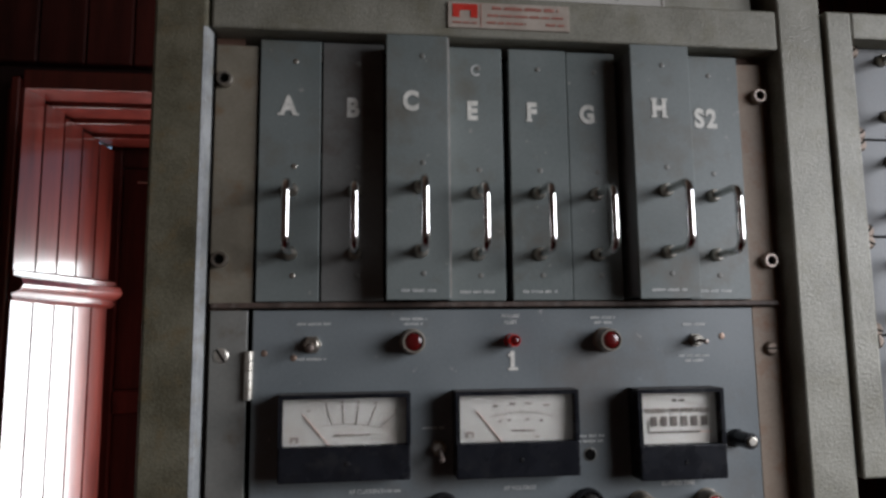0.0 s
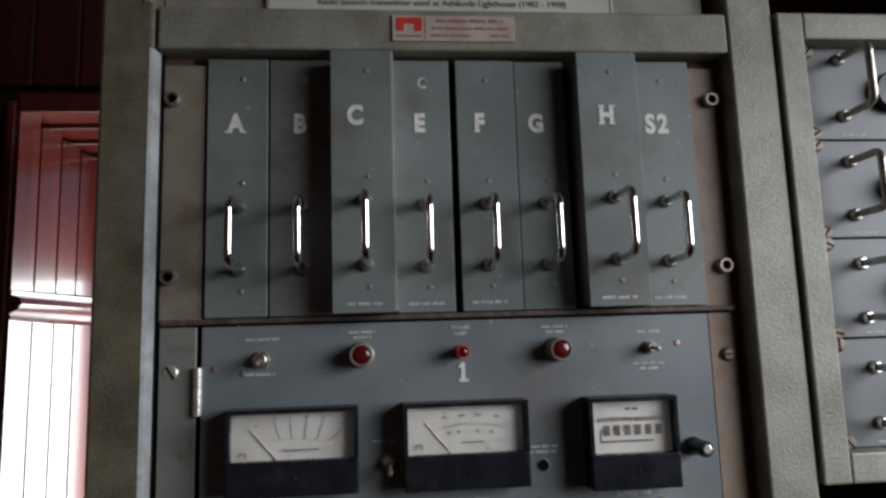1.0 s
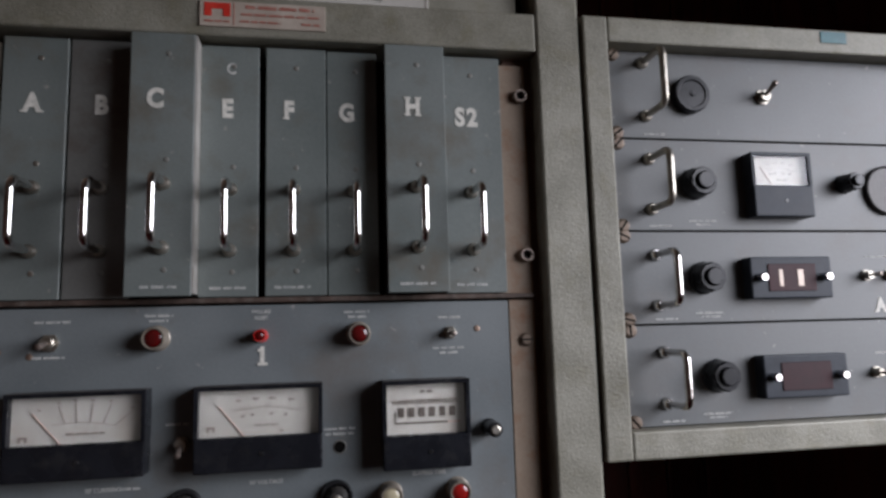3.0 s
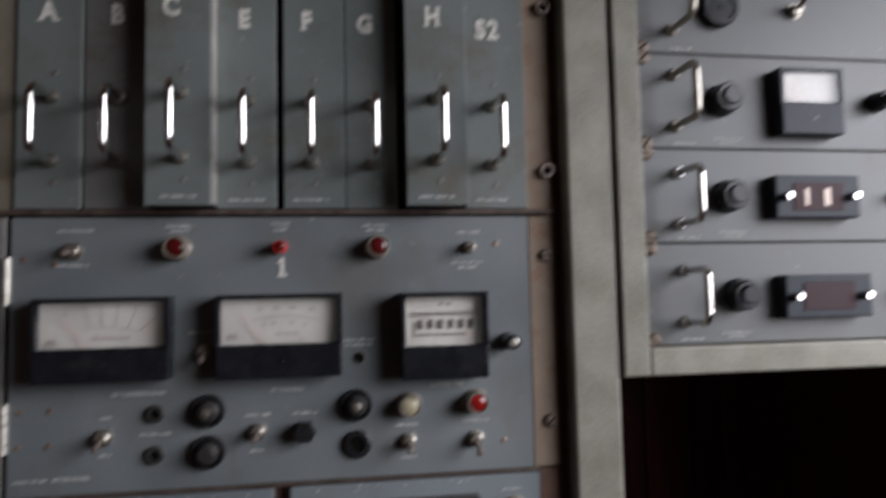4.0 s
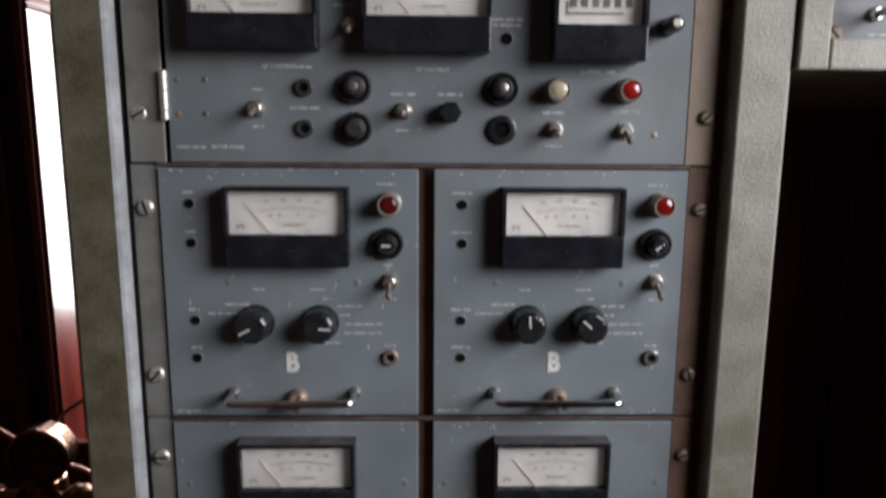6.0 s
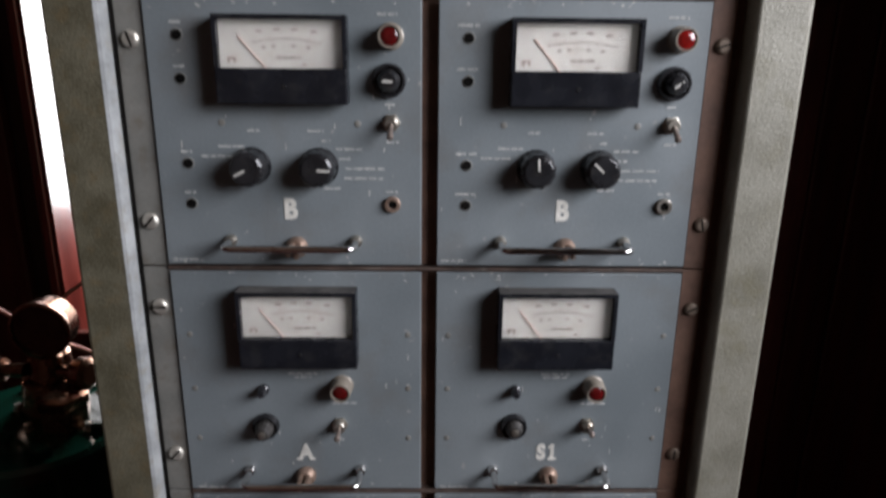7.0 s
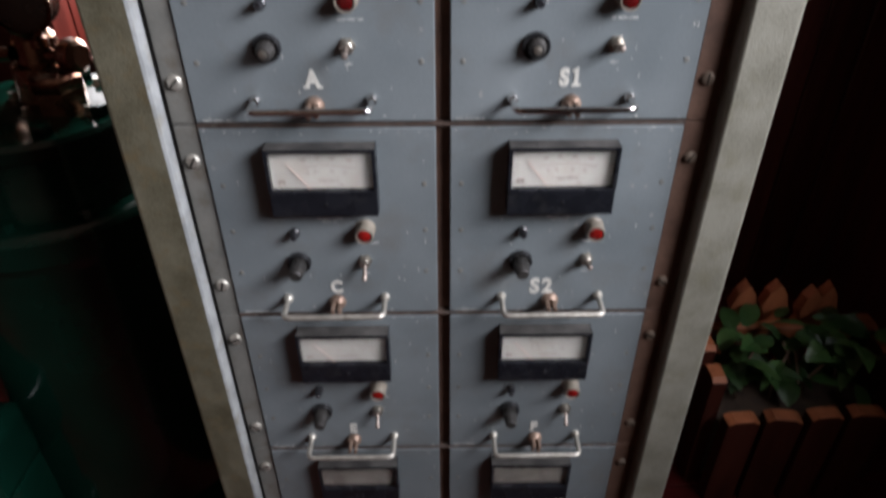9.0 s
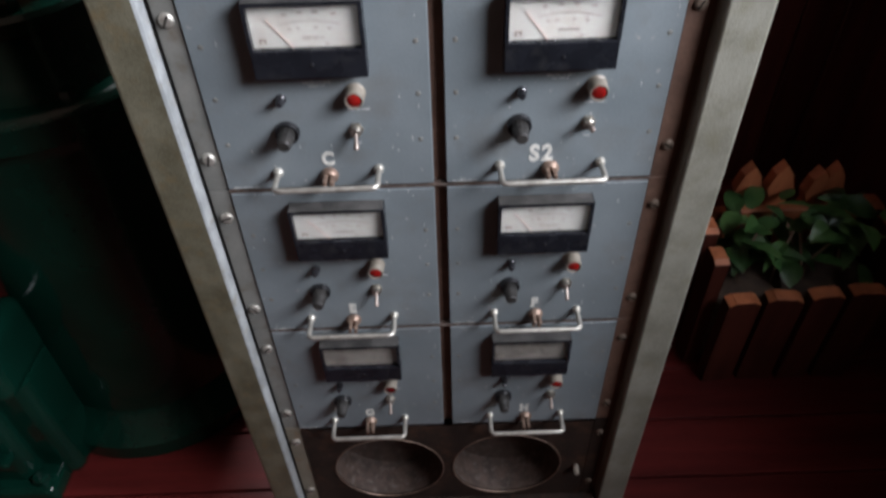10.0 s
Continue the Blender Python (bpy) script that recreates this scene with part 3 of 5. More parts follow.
wall_left = single("wall_left", box(bmesh.new(), X0 - 0.1, X0, Y0, BACK_Y, 0, TOP), DARKWOOD, "dark wood-panelled wall", "wall", kind="structure", smooth=False)
wall_front = single("wall_front", box(bmesh.new(), X0 - 0.1, X1 + 0.1, Y0 - 0.1, Y0, 0, TOP), PLASTER, "dim brown painted wall", "wall", kind="structure", smooth=False)
# right wall with the side window's opening
wy0, wy1, wz0, wz1 = -1.62, -0.24, 1.24, 2.50
bm = bmesh.new()
box(bm, X1, X1 + 0.1, Y0, BACK_Y, 0, wz0)
box(bm, X1, X1 + 0.1, Y0, BACK_Y, wz1, TOP)
box(bm, X1, X1 + 0.1, Y0, wy0, wz0, wz1)
box(bm, X1, X1 + 0.1, wy1, BACK_Y, wz0, wz1)
wall_right = single("wall_right", bm, DARKWOOD, "dark stained wooden wall with a window", "wall", kind="structure", smooth=False)
win = tagged(new("window_2"), "wooden side window letting daylight in", "window", kind="structure")
win.location = (X1, -0.93, wz0)
for a, b, c, d in ((wy0, wy0 + 0.05, wz0, wz1), (wy1 - 0.05, wy1, wz0, wz1), (wy0 + 0.05, wy1 - 0.05, wz1 - 0.05, wz1), (wy0 + 0.05, wy1 - 0.05, wz0, wz0 + 0.05)):
    part("window_frame", box(bmesh.new(), X1 + 0.02, X1 + 0.08, a, b, c, d, 0.004), MAHOGANY, win)

# back wall: opening of the rear window between OX0 and OX1
OX0, OX1, OZ0, OZ1 = -0.842, -0.18, 0.69, 2.118
DEEP = 1.30
REVEAL_FOOT = 0.55
bm = bmesh.new()
box(bm, X0 - 0.1, OX0 - 0.03, BACK_Y + 0.02, DEEP + 0.1, 0, TOP)
box(bm, OX1 + 0.03, X1 + 0.1, BACK_Y + 0.02, DEEP + 0.1, 0, TOP)
box(bm, OX0 - 0.03, OX1 + 0.03, BACK_Y + 0.02, DEEP + 0.1, 0, REVEAL_FOOT - 0.045)
box(bm, OX0 - 0.03, OX1 + 0.03, BACK_Y + 0.02, DEEP + 0.1, OZ1 + 0.02, TOP)
wall_back = single("wall_back", bm, GROOVE, "dark wood-panelled wall", "wall", kind="structure", smooth=False)
plank = box(bmesh.new(), -0.048, 0.048, -0.012, 0.022, 0, 1, 0.004)


def plank_mesh(name, sx, length):
    b = plank.copy()
    bmesh.ops.transform(b, matrix=Matrix.Diagonal((sx, 1, length, 1)), verts=b.verts)
    me = bpy.data.meshes.new(name)
    b.to_mesh(me)
    b.free()
    me.materials.append(DARKWOOD)
    return me


full, under, over = plank_mesh("wall_plank", 1, TOP - 0.002), plank_mesh("wall_plank", 1, OZ0 - 0.05), plank_mesh("wall_plank", 1, TOP - OZ1 - 0.052)
x = X0 + 0.05
while x < X1:
    cuts = [(full, 0.0)] if x < OX0 - 0.05 or x > OX1 + 0.05 else [(under, 0.0), (over, OZ1 + 0.05)]
    for me, z in cuts:
        ob = new("plank", me)
        ob.parent = wall_back
        ob.location = (x, BACK_Y, z)
    x += 0.0985

# Added baffle: its stepped height cuts the side window's light low down.
low = box(bmesh.new(), 0.99, 1.07, -1.10, -0.40, 0, 1.36)
box(low, 0.99, 1.07, -2.4, -1.10, 0, 1.56)
box(low, 0.99, 1.07, -0.40, 0.06, 0, 0.99)
single("light_baffle_low", low, PLASTER, "unseen half-height baffle shading the lower rack", "wall", kind="structure", smooth=False)

# Added baffle that stops the side window lighting the planks behind.
single("wall_return", box(bmesh.new(), 0.99, 1.07, 0.062, BACK_Y - 0.013, 0, 1.95), DARKWOOD, "added dark baffle keeping side light off the back wall", "wall", kind="structure", smooth=False)

# floorboards, running along the wall
def board_mesh(length):
    b = box(bmesh.new(), 0, length, -0.0585, 0.0585, -0.022, 0.0, 0.0018)
    me = bpy.data.meshes.new("floorboard")
    b.to_mesh(me)
    b.free()
    me.materials.append(FLOORWOOD)
    return me


fb = board_mesh(X1 - X0)
y = Y0 + 0.06
while y < BACK_Y + 0.06:
    ob = new("floorboard", fb)
    ob.parent = room_floor
    ob.location = (X0, y, 0)
    y += 0.1205

# ---- rear window: panelled reveal, sill, head and a dark shutter ----
rear = tagged(new("window_1"), "varnished mahogany window recess with panelled reveal", "window", kind="structure")
rear.location = (0, BACK_Y, OZ0)
IN = 0.058


def reveal_boards(side):
    """Five boards with grooves from the face edge to the back, stepping inwards; side -1 is the left reveal."""
    xs0 = OX0 if side < 0 else OX1
    for k in range(5):
        t0, t1 = k / 5 + 0.0045, (k + 1) / 5 - 0.0045
        step = 0.0015 * k
        pa = Vector((xs0 - side * (IN * t0 + step), BACK_Y - 0.02 + (DEEP - BACK_Y) * t0, 0))
        pb = Vector((xs0 - side * (IN * t1 + step), BACK_Y - 0.02 + (DEEP - BACK_Y) * t1, 0))
        nrm = Vector(((pb - pa).y, -(pb - pa).x, 0)).normalized() * (-side * -1)
        for za, zb in ((REVEAL_FOOT, 1.655), (1.715, OZ1 - 0.012 - 0.010 * k)):
            b = bmesh.new()
            w = (pb - pa).length
            box(b, 0, w, -0.006, 0.03, za, zb, 0.0007, 1)
            d = (pb - pa).normalized()
            back = Vector((side * d.y, -side * d.x, 0)) if side < 0 else Vector((d.y, -d.x, 0))
            m = Matrix(((d.x, back.x, 0, pa.x), (d.y, back.y, 0, pa.y), (0, 0, 1, 0), (0, 0, 0, 1)))
            bmesh.ops.transform(b, matrix=m, verts=b.verts)
            part("reveal_board", b, MAHOGANY, rear)


reveal_boards(-1)
reveal_boards(1)
for side in (-1, 1):
    xs0 = OX0 if side < 0 else OX1
    prof = [(0.0, 1.650), (0.010, 1.658), (0.006, 1.668), (0.022, 1.676), (0.030, 1.688), (0.024, 1.702), (0.008, 1.708), (0.010, 1.716), (0.0, 1.722)]
    b = bmesh.new()
    ends = []
    for t in (0.0, 1.0):
        px, py = xs0 - side * (IN * t + 0.02 * max(t, 0)), BACK_Y - 0.02 + (DEEP - BACK_Y) * t
        ends.append([b.verts.new((px - side * o, py - (0.3 * o if t else 0), z)) for o, z in prof])
    for k in range(len(prof) - 1):
        b.faces.new((ends[0][k], ends[0][k + 1], ends[1][k + 1], ends[1][k]))
    b.faces.new(ends[0])
    b.faces.new(ends[1])
    part("moulding", b, MAHOGANY, rear, "rounded dado moulding")
for k in range(4):
    t0, t1 = k / 4 + 0.008, (k + 1) / 4 - 0.008
    zt = OZ1 - 0.010 * k
    b = box(bmesh.new(), OX0 + IN * t0, OX1 - IN * t0, BACK_Y - 0.02 + (DEEP - BACK_Y) * t0, BACK_Y - 0.02 + (DEEP - BACK_Y) * t1, zt - 0.012, zt + 0.03, 0.003, 2)
    part("head_board", b, MAHOGANY, rear)
part("window_sill", box(bmesh.new(), OX0 - 0.04, OX1 + 0.04, BACK_Y + 0.024, DEEP, REVEAL_FOOT - 0.044, REVEAL_FOOT - 0.002, 0.006, 2), SILLWOOD, rear, "red-brown painted sill")
part("apron", box(bmesh.new(), OX0 - 0.04, OX1 + 0.04, BACK_Y - 0.035, BACK_Y - 0.014, 0.600, 0.700, 0.005, 2), SILLWOOD, rear, "red-brown painted apron rail")
part("back_edge", box(bmesh.new(), OX0 - 0.02, OX0 - 0.002, BACK_Y - 0.026, BACK_Y - 0.008, OZ0, OZ1 + 0.012, 0.003), MAHOGANY, rear)
sh = tagged(new("shutter"), "dark panelled wooden shutter leaf in the window recess", "shutter", kind="structure")
sh.location = (OX0 + IN, DEEP, OZ0)
sx0, sx1 = OX0 + IN - 0.008, -0.655
for a, b_, c, d in ((sx0, sx0 + 0.03, OZ0, OZ1), (sx1 - 0.03, sx1, OZ0, OZ1), (sx0 + 0.03, sx1 - 0.03, OZ1 - 0.09, OZ1), (sx0 + 0.03, sx1 - 0.03, 1.38, 1.44), (sx0 + 0.03, sx1 - 0.03, OZ0, OZ0 + 0.09)):
    part("stile", box(bmesh.new(), a, b_, DEEP + 0.006, DEEP + 0.04, c, d, 0.004), DARKWOOD, sh)
for c, d in ((OZ0 + 0.09, 1.38), (1.44, OZ1 - 0.09)):
    part("shutter_panel", box(bmesh.new(), sx0 + 0.03, sx1 - 0.03, DEEP + 0.018, DEEP + 0.03, c, d, 0.003), DARKWOOD, sh)

part("bolt_plate", box(bmesh.new(), -0.720, -0.690, DEEP + 0.001, DEEP + 0.006, 1.984, 1.990, 0.001), CHROME, sh, "bright steel bolt plate")

# ---- main rack cabinet ----
RL0, RL1, RR0, RR1 = -0.2895, -0.2450, 0.2493, 0.2920
FRONT, RTOP, RDEEP = -0.015, 2.06, 0.52
rack = thing("rack_cabinet", (0, 0.2, 0), "tall olive-grey hammered steel equipment rack standing on floorboards", "rack")
b = bmesh.new()
prof = [(RL0, 0.030), (RL0, FRONT + 0.003), (RL0 + 0.001, FRONT + 0.0008), (RL0 + 0.003, FRONT), (-0.2505, FRONT), (-0.2485, FRONT + 0.0006), (-0.2475, FRONT + 0.0022), (RL1 - 0.0005, -0.0035), (RL1, 0.030)]
lo, hi = ([b.verts.new((px, py, z)) for px, py in prof] for z in (0.004, RTOP))
b.faces.new(lo)
b.faces.new(hi)
for k in range(len(prof)):
    b.faces.new((lo[k], lo[(k + 1) % len(prof)], hi[(k + 1) % len(prof)], hi[k]))
up = part("upright", b, OLIVE, rack)
# Pale strip paints in the light caught along the upright's inner edge.
strip = bmesh.new()
edge = [(-0.2502, FRONT - 0.0003), (-0.2475, FRONT + 0.0010), (-0.2465, FRONT + 0.0040), (RL1 + 0.0003, -0.0030), (RL1 - 0.002, -0.0030), (-0.2502, FRONT + 0.004)]
lo, hi = ([strip.verts.new((px, py, z)) for px, py in edge] for z in (0.046, 1.8290))
strip.faces.new(lo)
strip.faces.new(hi)
for k in range(len(edge)):
    strip.faces.new((lo[k], lo[(k + 1) % len(edge)], hi[(k + 1) % len(edge)], hi[k]))
part("worn_edge", strip, LITEDGE, up, "inner edge painted pale as if lit")
part("seam", box(bmesh.new(), RL1 - 0.001, RL1 + 0.0009, -0.0029, 0.0060, 0.046, 1.8290), HOLESHADE, up, "dark seam", smooth=False)
part("upright", box(bmesh.new(), RR0, RR1, FRONT, 0.030, 0.004, RTOP, 0.0028, 3), HAMMER, rack)
part("cross_rail", box(bmesh.new(), RL1, RR0, FRONT + 0.001, 0.030, 1.8295, 1.8665, 0.0022, 2), HAMMER, rack)
part("top_rail", box(bmesh.new(), RL1, RR0, FRONT + 0.001, 0.030, RTOP - 0.04, RTOP, 0.0022, 2), HAMMER, rack)
# Darker than the other rails: the dim light at the foot is painted in.
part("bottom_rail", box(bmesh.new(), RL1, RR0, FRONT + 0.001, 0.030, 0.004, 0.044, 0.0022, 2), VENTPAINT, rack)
# Side sheets coloured dark so no lit steel mirrors in the tank.
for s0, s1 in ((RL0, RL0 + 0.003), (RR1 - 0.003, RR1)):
    part("side_panel", box(bmesh.new(), s0, s1, 0.030, RDEEP, 0.004, RTOP, 0.0008), VENTPAINT, rack, "side sheet coloured dark to cut its reflection")
part("top_panel", box(bmesh.new(), RL0 + 0.003, RR1 - 0.003, 0.030, RDEEP, RTOP - 0.004, RTOP, 0.0008), HAMMER, rack)
part("base_panel", box(bmesh.new(), RL0 + 0.003, RR1 - 0.003, 0.030, RDEEP, 0.004, 0.010, 0.0008), RUST, rack)
part("back_panel", box(bmesh.new(), RL0 + 0.003, RR1 - 0.003, RDEEP, RDEEP + 0.003, 0.004, RTOP, 0.0008), RUST, rack)
part("mounting_rail", box(bmesh.new(), RL1 - 0.002, -0.222, 0.0085, 0.030, 0.044, 1.8295), RUST, rack)
part("mounting_rail", box(bmesh.new(), 0.222, RR0 + 0.002, 0.0085, 0.030, 0.044, 1.8295), RUST, rack)
# blank panel above the cross rail
blank = thing("blank_panel", (0, 0, 1.8665), "blank olive painted rack panel above the cross rail", "panel")
part("plate", box(bmesh.new(), -0.2445, 0.236, 0.002, 0.006, 1.868, 2.018, 0.0008), HAMMER, blank)
part("edge_strip", box(bmesh.new(), -0.2555, -0.2495, FRONT - 0.0012, FRONT + 0.001, 1.868, 2.018, 0.0005), EARGREY, blank)
placard = thing("placard", (0, 0, 1.8675), "laminated white paper placard with printed caption leaning on the rack", "sign")
part("sheet", box(bmesh.new(), -0.1585, 0.1505, -0.0012, 0.0008, 1.8685, 2.012, 0.0004), PAPER, placard, smooth=False)
part("writing", text_bm("Radio beacon transmitter used at Azhikode Lighthouse (1982 - 1998)", 0.00790, -0.0035, 1.8790, -0.0014, 0.0, 0.0003), TEXTINK, placard, "dark printed caption line", smooth=False)
part("writing", bars(bmesh.new(), -0.004, 1.893, 0.27, 0.0055, -0.0014, 1), TEXTINK, placard, "dark printed line", smooth=False)
for a, b_, c, d in ((-0.1565, 0.1485, 1.8700, 1.8706), (-0.1565, -0.1559, 1.8706, 2.01), (0.1479, 0.1485, 1.8706, 2.01)):
    part("border", box(bmesh.new(), a, b_, -0.0018, -0.0011, c, d), SCALE_INK, placard, smooth=False)
# maker's plate
nm = thing("maker_plate", (0.003, FRONT, 1.8485), "small enamelled maker's plate with a red emblem", "plate")
part("plate", box(bmesh.new(), -0.0505, 0.0555, FRONT - 0.0008, FRONT + 0.0012, 1.8370, 1.8600, 0.0003), PLATE, nm, smooth=False)
em = bmesh.new()
box(em, -0.0465, -0.0250, FRONT - 0.0013, FRONT - 0.0007, 1.8525, 1.8580)
box(em, -0.0465, -0.0405, FRONT - 0.0013, FRONT - 0.0007, 1.8460, 1.8526)
box(em, -0.0310, -0.0250, FRONT - 0.0013, FRONT - 0.0007, 1.8460, 1.8526)
part("emblem", em, PLATERED, nm, "red block emblem", smooth=False)
pr = bars(bmesh.new(), 0.017, 1.8555, 0.058, 0.0032, FRONT - 0.0009, 1)
bars(pr, 0.017, 1.8487, 0.066, 0.0022, FRONT - 0.0009, 1)
bars(pr, 0.000, 1.8422, 0.034, 0.0022, FRONT - 0.0009, 1)
bars(pr, 0.043, 1.8422, 0.016, 0.0022, FRONT - 0.0009, 1)
box(pr, -0.0225, -0.0219, FRONT - 0.0011, FRONT - 0.0007, 1.838, 1.859)
bars(pr, -0.0358, 1.8415, 0.021, 0.0020, FRONT - 0.0009, 1)
part("print", pr, PLATEPINK, nm, "faded red print", smooth=False)

U5 = 0.22225
TOPS = [1.82225 - k * U5 for k in range(9)]


def subrack(k, ear_l, ear_r, inner, label, hollow=False):
    """The mounting frame of row k: two ears with their screws and a dark back plate."""
    top = TOPS[k]
    th = thing("mounting_frame", (0, 0.004, top - U5), label, "rack frame", "mounting frames of the rack")
    for side, mat in ((-1, ear_l), (1, ear_r)):
        a, b_ = (-0.2436, -inner) if side < 0 else (inner, 0.2415)
        part("ear", box(bmesh.new(), a, b_, 0.0028, 0.0062, top - U5 + 0.0008, top - 0.0008, 0.0006), mat, th)
        for z in (top - 0.0365 + (0.0045 if hollow else 0), top - 0.18225):
            if hollow:
                s = part("socket_screw", lathe(bmesh.new(), [(0, 0.0066), (0.0055, 0.0066), (0.0068, 0.0058), (0.0068, 0.0042), (0.002, 0.0040)], (side * 0.2355, 0.0028, z), seg=18), NICKEL if side < 0 else PEWTER, th)
                part("bore", lathe(bmesh.new(), [(0.0022, 0.0040), (0.0028, 0.0036)], (side * 0.2355, 0.0028, z), seg=14), HOLESHADE, s)
            else:
                # Right-hand screws get a darker, browner colour than the left.
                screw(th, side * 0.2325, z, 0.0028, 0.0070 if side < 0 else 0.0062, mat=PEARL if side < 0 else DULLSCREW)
    return th


# ---- card cage ----
cage = subrack(0, EAR, EARTAN, 0.2095, "card cage frame with rusty olive ears", hollow=True)
# Black sheet stands for the shade in the gaps between modules.
part("back_plate", box(bmesh.new(), -0.2415, 0.2415, 0.030, 0.033, TOPS[1] + 0.002, TOPS[0] - 0.002), HOLESHADE, cage, smooth=False)
part("lower_strip", box(bmesh.new(), -0.2415, 0.2415, -0.0015, 0.030, TOPS[1] + 0.0008, TOPS[1] + 0.0052, 0.0008), DARKRUST, cage)
CARDS = [("A", -0.2070, -0.1570, 0.0, -0.1835, -0.1800), ("B", -0.1555, -0.1045, 0.001, -0.1305, -0.1280), ("C", -0.1030, -0.0520, -0.0210, -0.0830, -0.0750),
         ("E", -0.0505, -0.0020, 0.0, -0.0285, -0.0250), ("F", 0.0040, 0.0555, -0.001, 0.0235, 0.0280), ("G", 0.0565, 0.1010, 0.001, 0.0740, 0.0800),
         ("H", 0.1065, 0.1595, -0.0210, 0.1305, 0.1330), ("S2", 0.1605, 0.2160, -0.001, 0.1830, 0.1860)]
for name, a, b_, f, lx, hx in CARDS:
    th = thing("plug_in_module", ((a + b_) / 2, f, 1.6055), "narrow blue-grey plug-in module marked " + name + " with a chrome handle", "module", "plug-in modules of the card cage")
    part("faceplate", box(bmesh.new(), a, b_, f, f + 0.003, 1.6060, 1.8262, 0.0006), SHADEDCARD if name == "B" else CARDPAINT, th)
    part("card_body", box(bmesh.new(), a + 0.002, b_ - 0.002, f + 0.003, 0.028, 1.6090, 1.8230), DUSTY, th, smooth=False)
    letter(th, name, lx, 1.7685 if name != "S2" else 1.7670, f, 0.0235 if name != "S2" else 0.0250)
    if name == "E":
        letter(th, "C", -0.0255, 1.8050, f, 0.0150, FAINT, 0.0003)
    if name in "CEFHS2":
        caption(th, hx - 0.001, 1.6135, 0.030, 1, 0.0026, f)
    for z in (1.8080, 1.7175, 1.6270):
        rivet(th, hx + 0.002, z, f, 0.0023, NICKEL if name == "A" else None)
    handle(th, (hx, f, 1.6975), (hx, f, 1.6450), (0, -0.0405, 0), 0.0033, corner=0.009)
# Right side face of module C; its brightness is put into the colour.
part("guide_edge", box(bmesh.new(), -0.0518, -0.0506, -0.0205, 0.003, 1.608, 1.825), LITCARDSIDE, cage, "bare metal side face of module C, painted lit", smooth=False)

# ---- instrument panel with hinged door ----
ins = subrack(1, EARGREY, EARTAN, 0.2175, "instrument panel frame with screwed ears")
part("ear_plate", box(bmesh.new(), -0.2415, -0.2125, 0.0002, 0.0028, TOPS[2] + 0.001, TOPS[1] - 0.001, 0.0005), EARGREY, ins)
panel = thing("instrument_panel", (0, 0, TOPS[2]), "blue-grey hinged instrument panel with three meters, lamps and switches", "panel")
part("faceplate", box(bmesh.new(), -0.2085, 0.2160, 0.0, 0.0030, TOPS[2] + 0.0012, TOPS[1] - 0.0012, 0.0007), PANELPAINT, panel)
part("chassis", box(bmesh.new(), -0.204, 0.212, 0.003, 0.028, TOPS[2] + 0.006, TOPS[1] - 0.006), RUST, panel, smooth=False)
for z0, z1 in ((1.5290, 1.5670), (1.4130, 1.4520)):
    bm = bmesh.new()
    for k in range(5):
        h = (z1 - z0) / 5
        lathe(bm, [(0.0001, 0.0031), (0.0005, 0.0035), (h - 0.0005, 0.0035), (h - 0.0001, 0.0031)], (-0.2105, -0.0015, z0 + k * h), (0, 0, 1), seg=12)
    part("hinge", bm, PEARL, panel, "bright steel hinge")
meter(panel, -0.1850, -0.0840, 1.4680, 1.5335, 1.4945, 0.0, 0.020, "fan")
meter(panel, -0.0485, 0.0512, 1.4665, 1.5335, 1.4935, 0.0, 0.020, "arc")
meter(panel, 0.1000, 0.1735, 1.4605, 1.5325, 1.4880, 0.0, 0.022, "counter")
toggle(panel, -0.1615, 1.5715, 0, 10)
lamp(panel, -0.0810, 1.5730, 0)
lamp(panel, 0.0010, 1.5730, 0, REDLENS, 0.0052, "push_button", REDBRIGHT)
lamp(panel, 0.0820, 1.5725, 0)
toggle(panel, 0.1620, 1.5715, 0, 5, 0.8)
rivet(panel, 0.1865, 1.5745, 0, 0.0028, BRASSY)
rivet(panel, -0.1990, 1.5650, 0, 0.0026, BRASSY)
rivet(panel, -0.1760, 1.5610, 0, 0.0026, BRASSY)
letter(panel, "1", 0.0020, 1.5555, 0, 0.0215)
toggle(panel, -0.0600, 1.4880, 0, 25, 0.9)
test_hole(panel, 0.0655, 1.4790, 0, 0.0048)
bm = lathe(bmesh.new(), [(0, 0.0075), (0.004, 0.0075), (0.005, 0.0068), (0.022, 0.0066), (0.023, 0.006)], (0.1945, 0, 1.4890), seg=24, flute=0.05, teeth=12)
kn = part("knob", bm, BLACK, panel)
part("knob_end", lathe(bmesh.new(), [(0.0225, 0.0042), (0.0245, 0.0040), (0.025, 0.003)], (0.1945, 0, 1.4890), seg=14), NICKEL, kn)
toggle(panel, -0.1370, 1.4225, 0, 18)
jack(panel, -0.0980, 1.4395, 0, 0.0072, DUSTBLACK)
jack(panel, -0.0980, 1.4070, 0, 0.0072, DUSTBLACK)
fuse_knob(panel, -0.0570, 1.4400, 0, 0.0122, 0.014, NICKEL)
fuse_knob(panel, -0.0570, 1.4070, 0, 0.0122, 0.014)
toggle(panel, -0.0180, 1.4215, 0, 10)
hexk = lathe(bmesh.new(), [(0, 0.0088), (0.013, 0.0092), (0.0145, 0.0080)], (0.0205, 0, 1.4205), seg=6)
part("hex_knob", hexk, BLACK, panel)
fuse_knob(panel, 0.0625, 1.4395, 0, 0.0120, 0.014, NICKEL)
jack(panel, 0.0630, 1.4070, 0, 0.0118, BLACK)
lamp(panel, 0.1070, 1.4385, 0, IVORY, 0.0096)
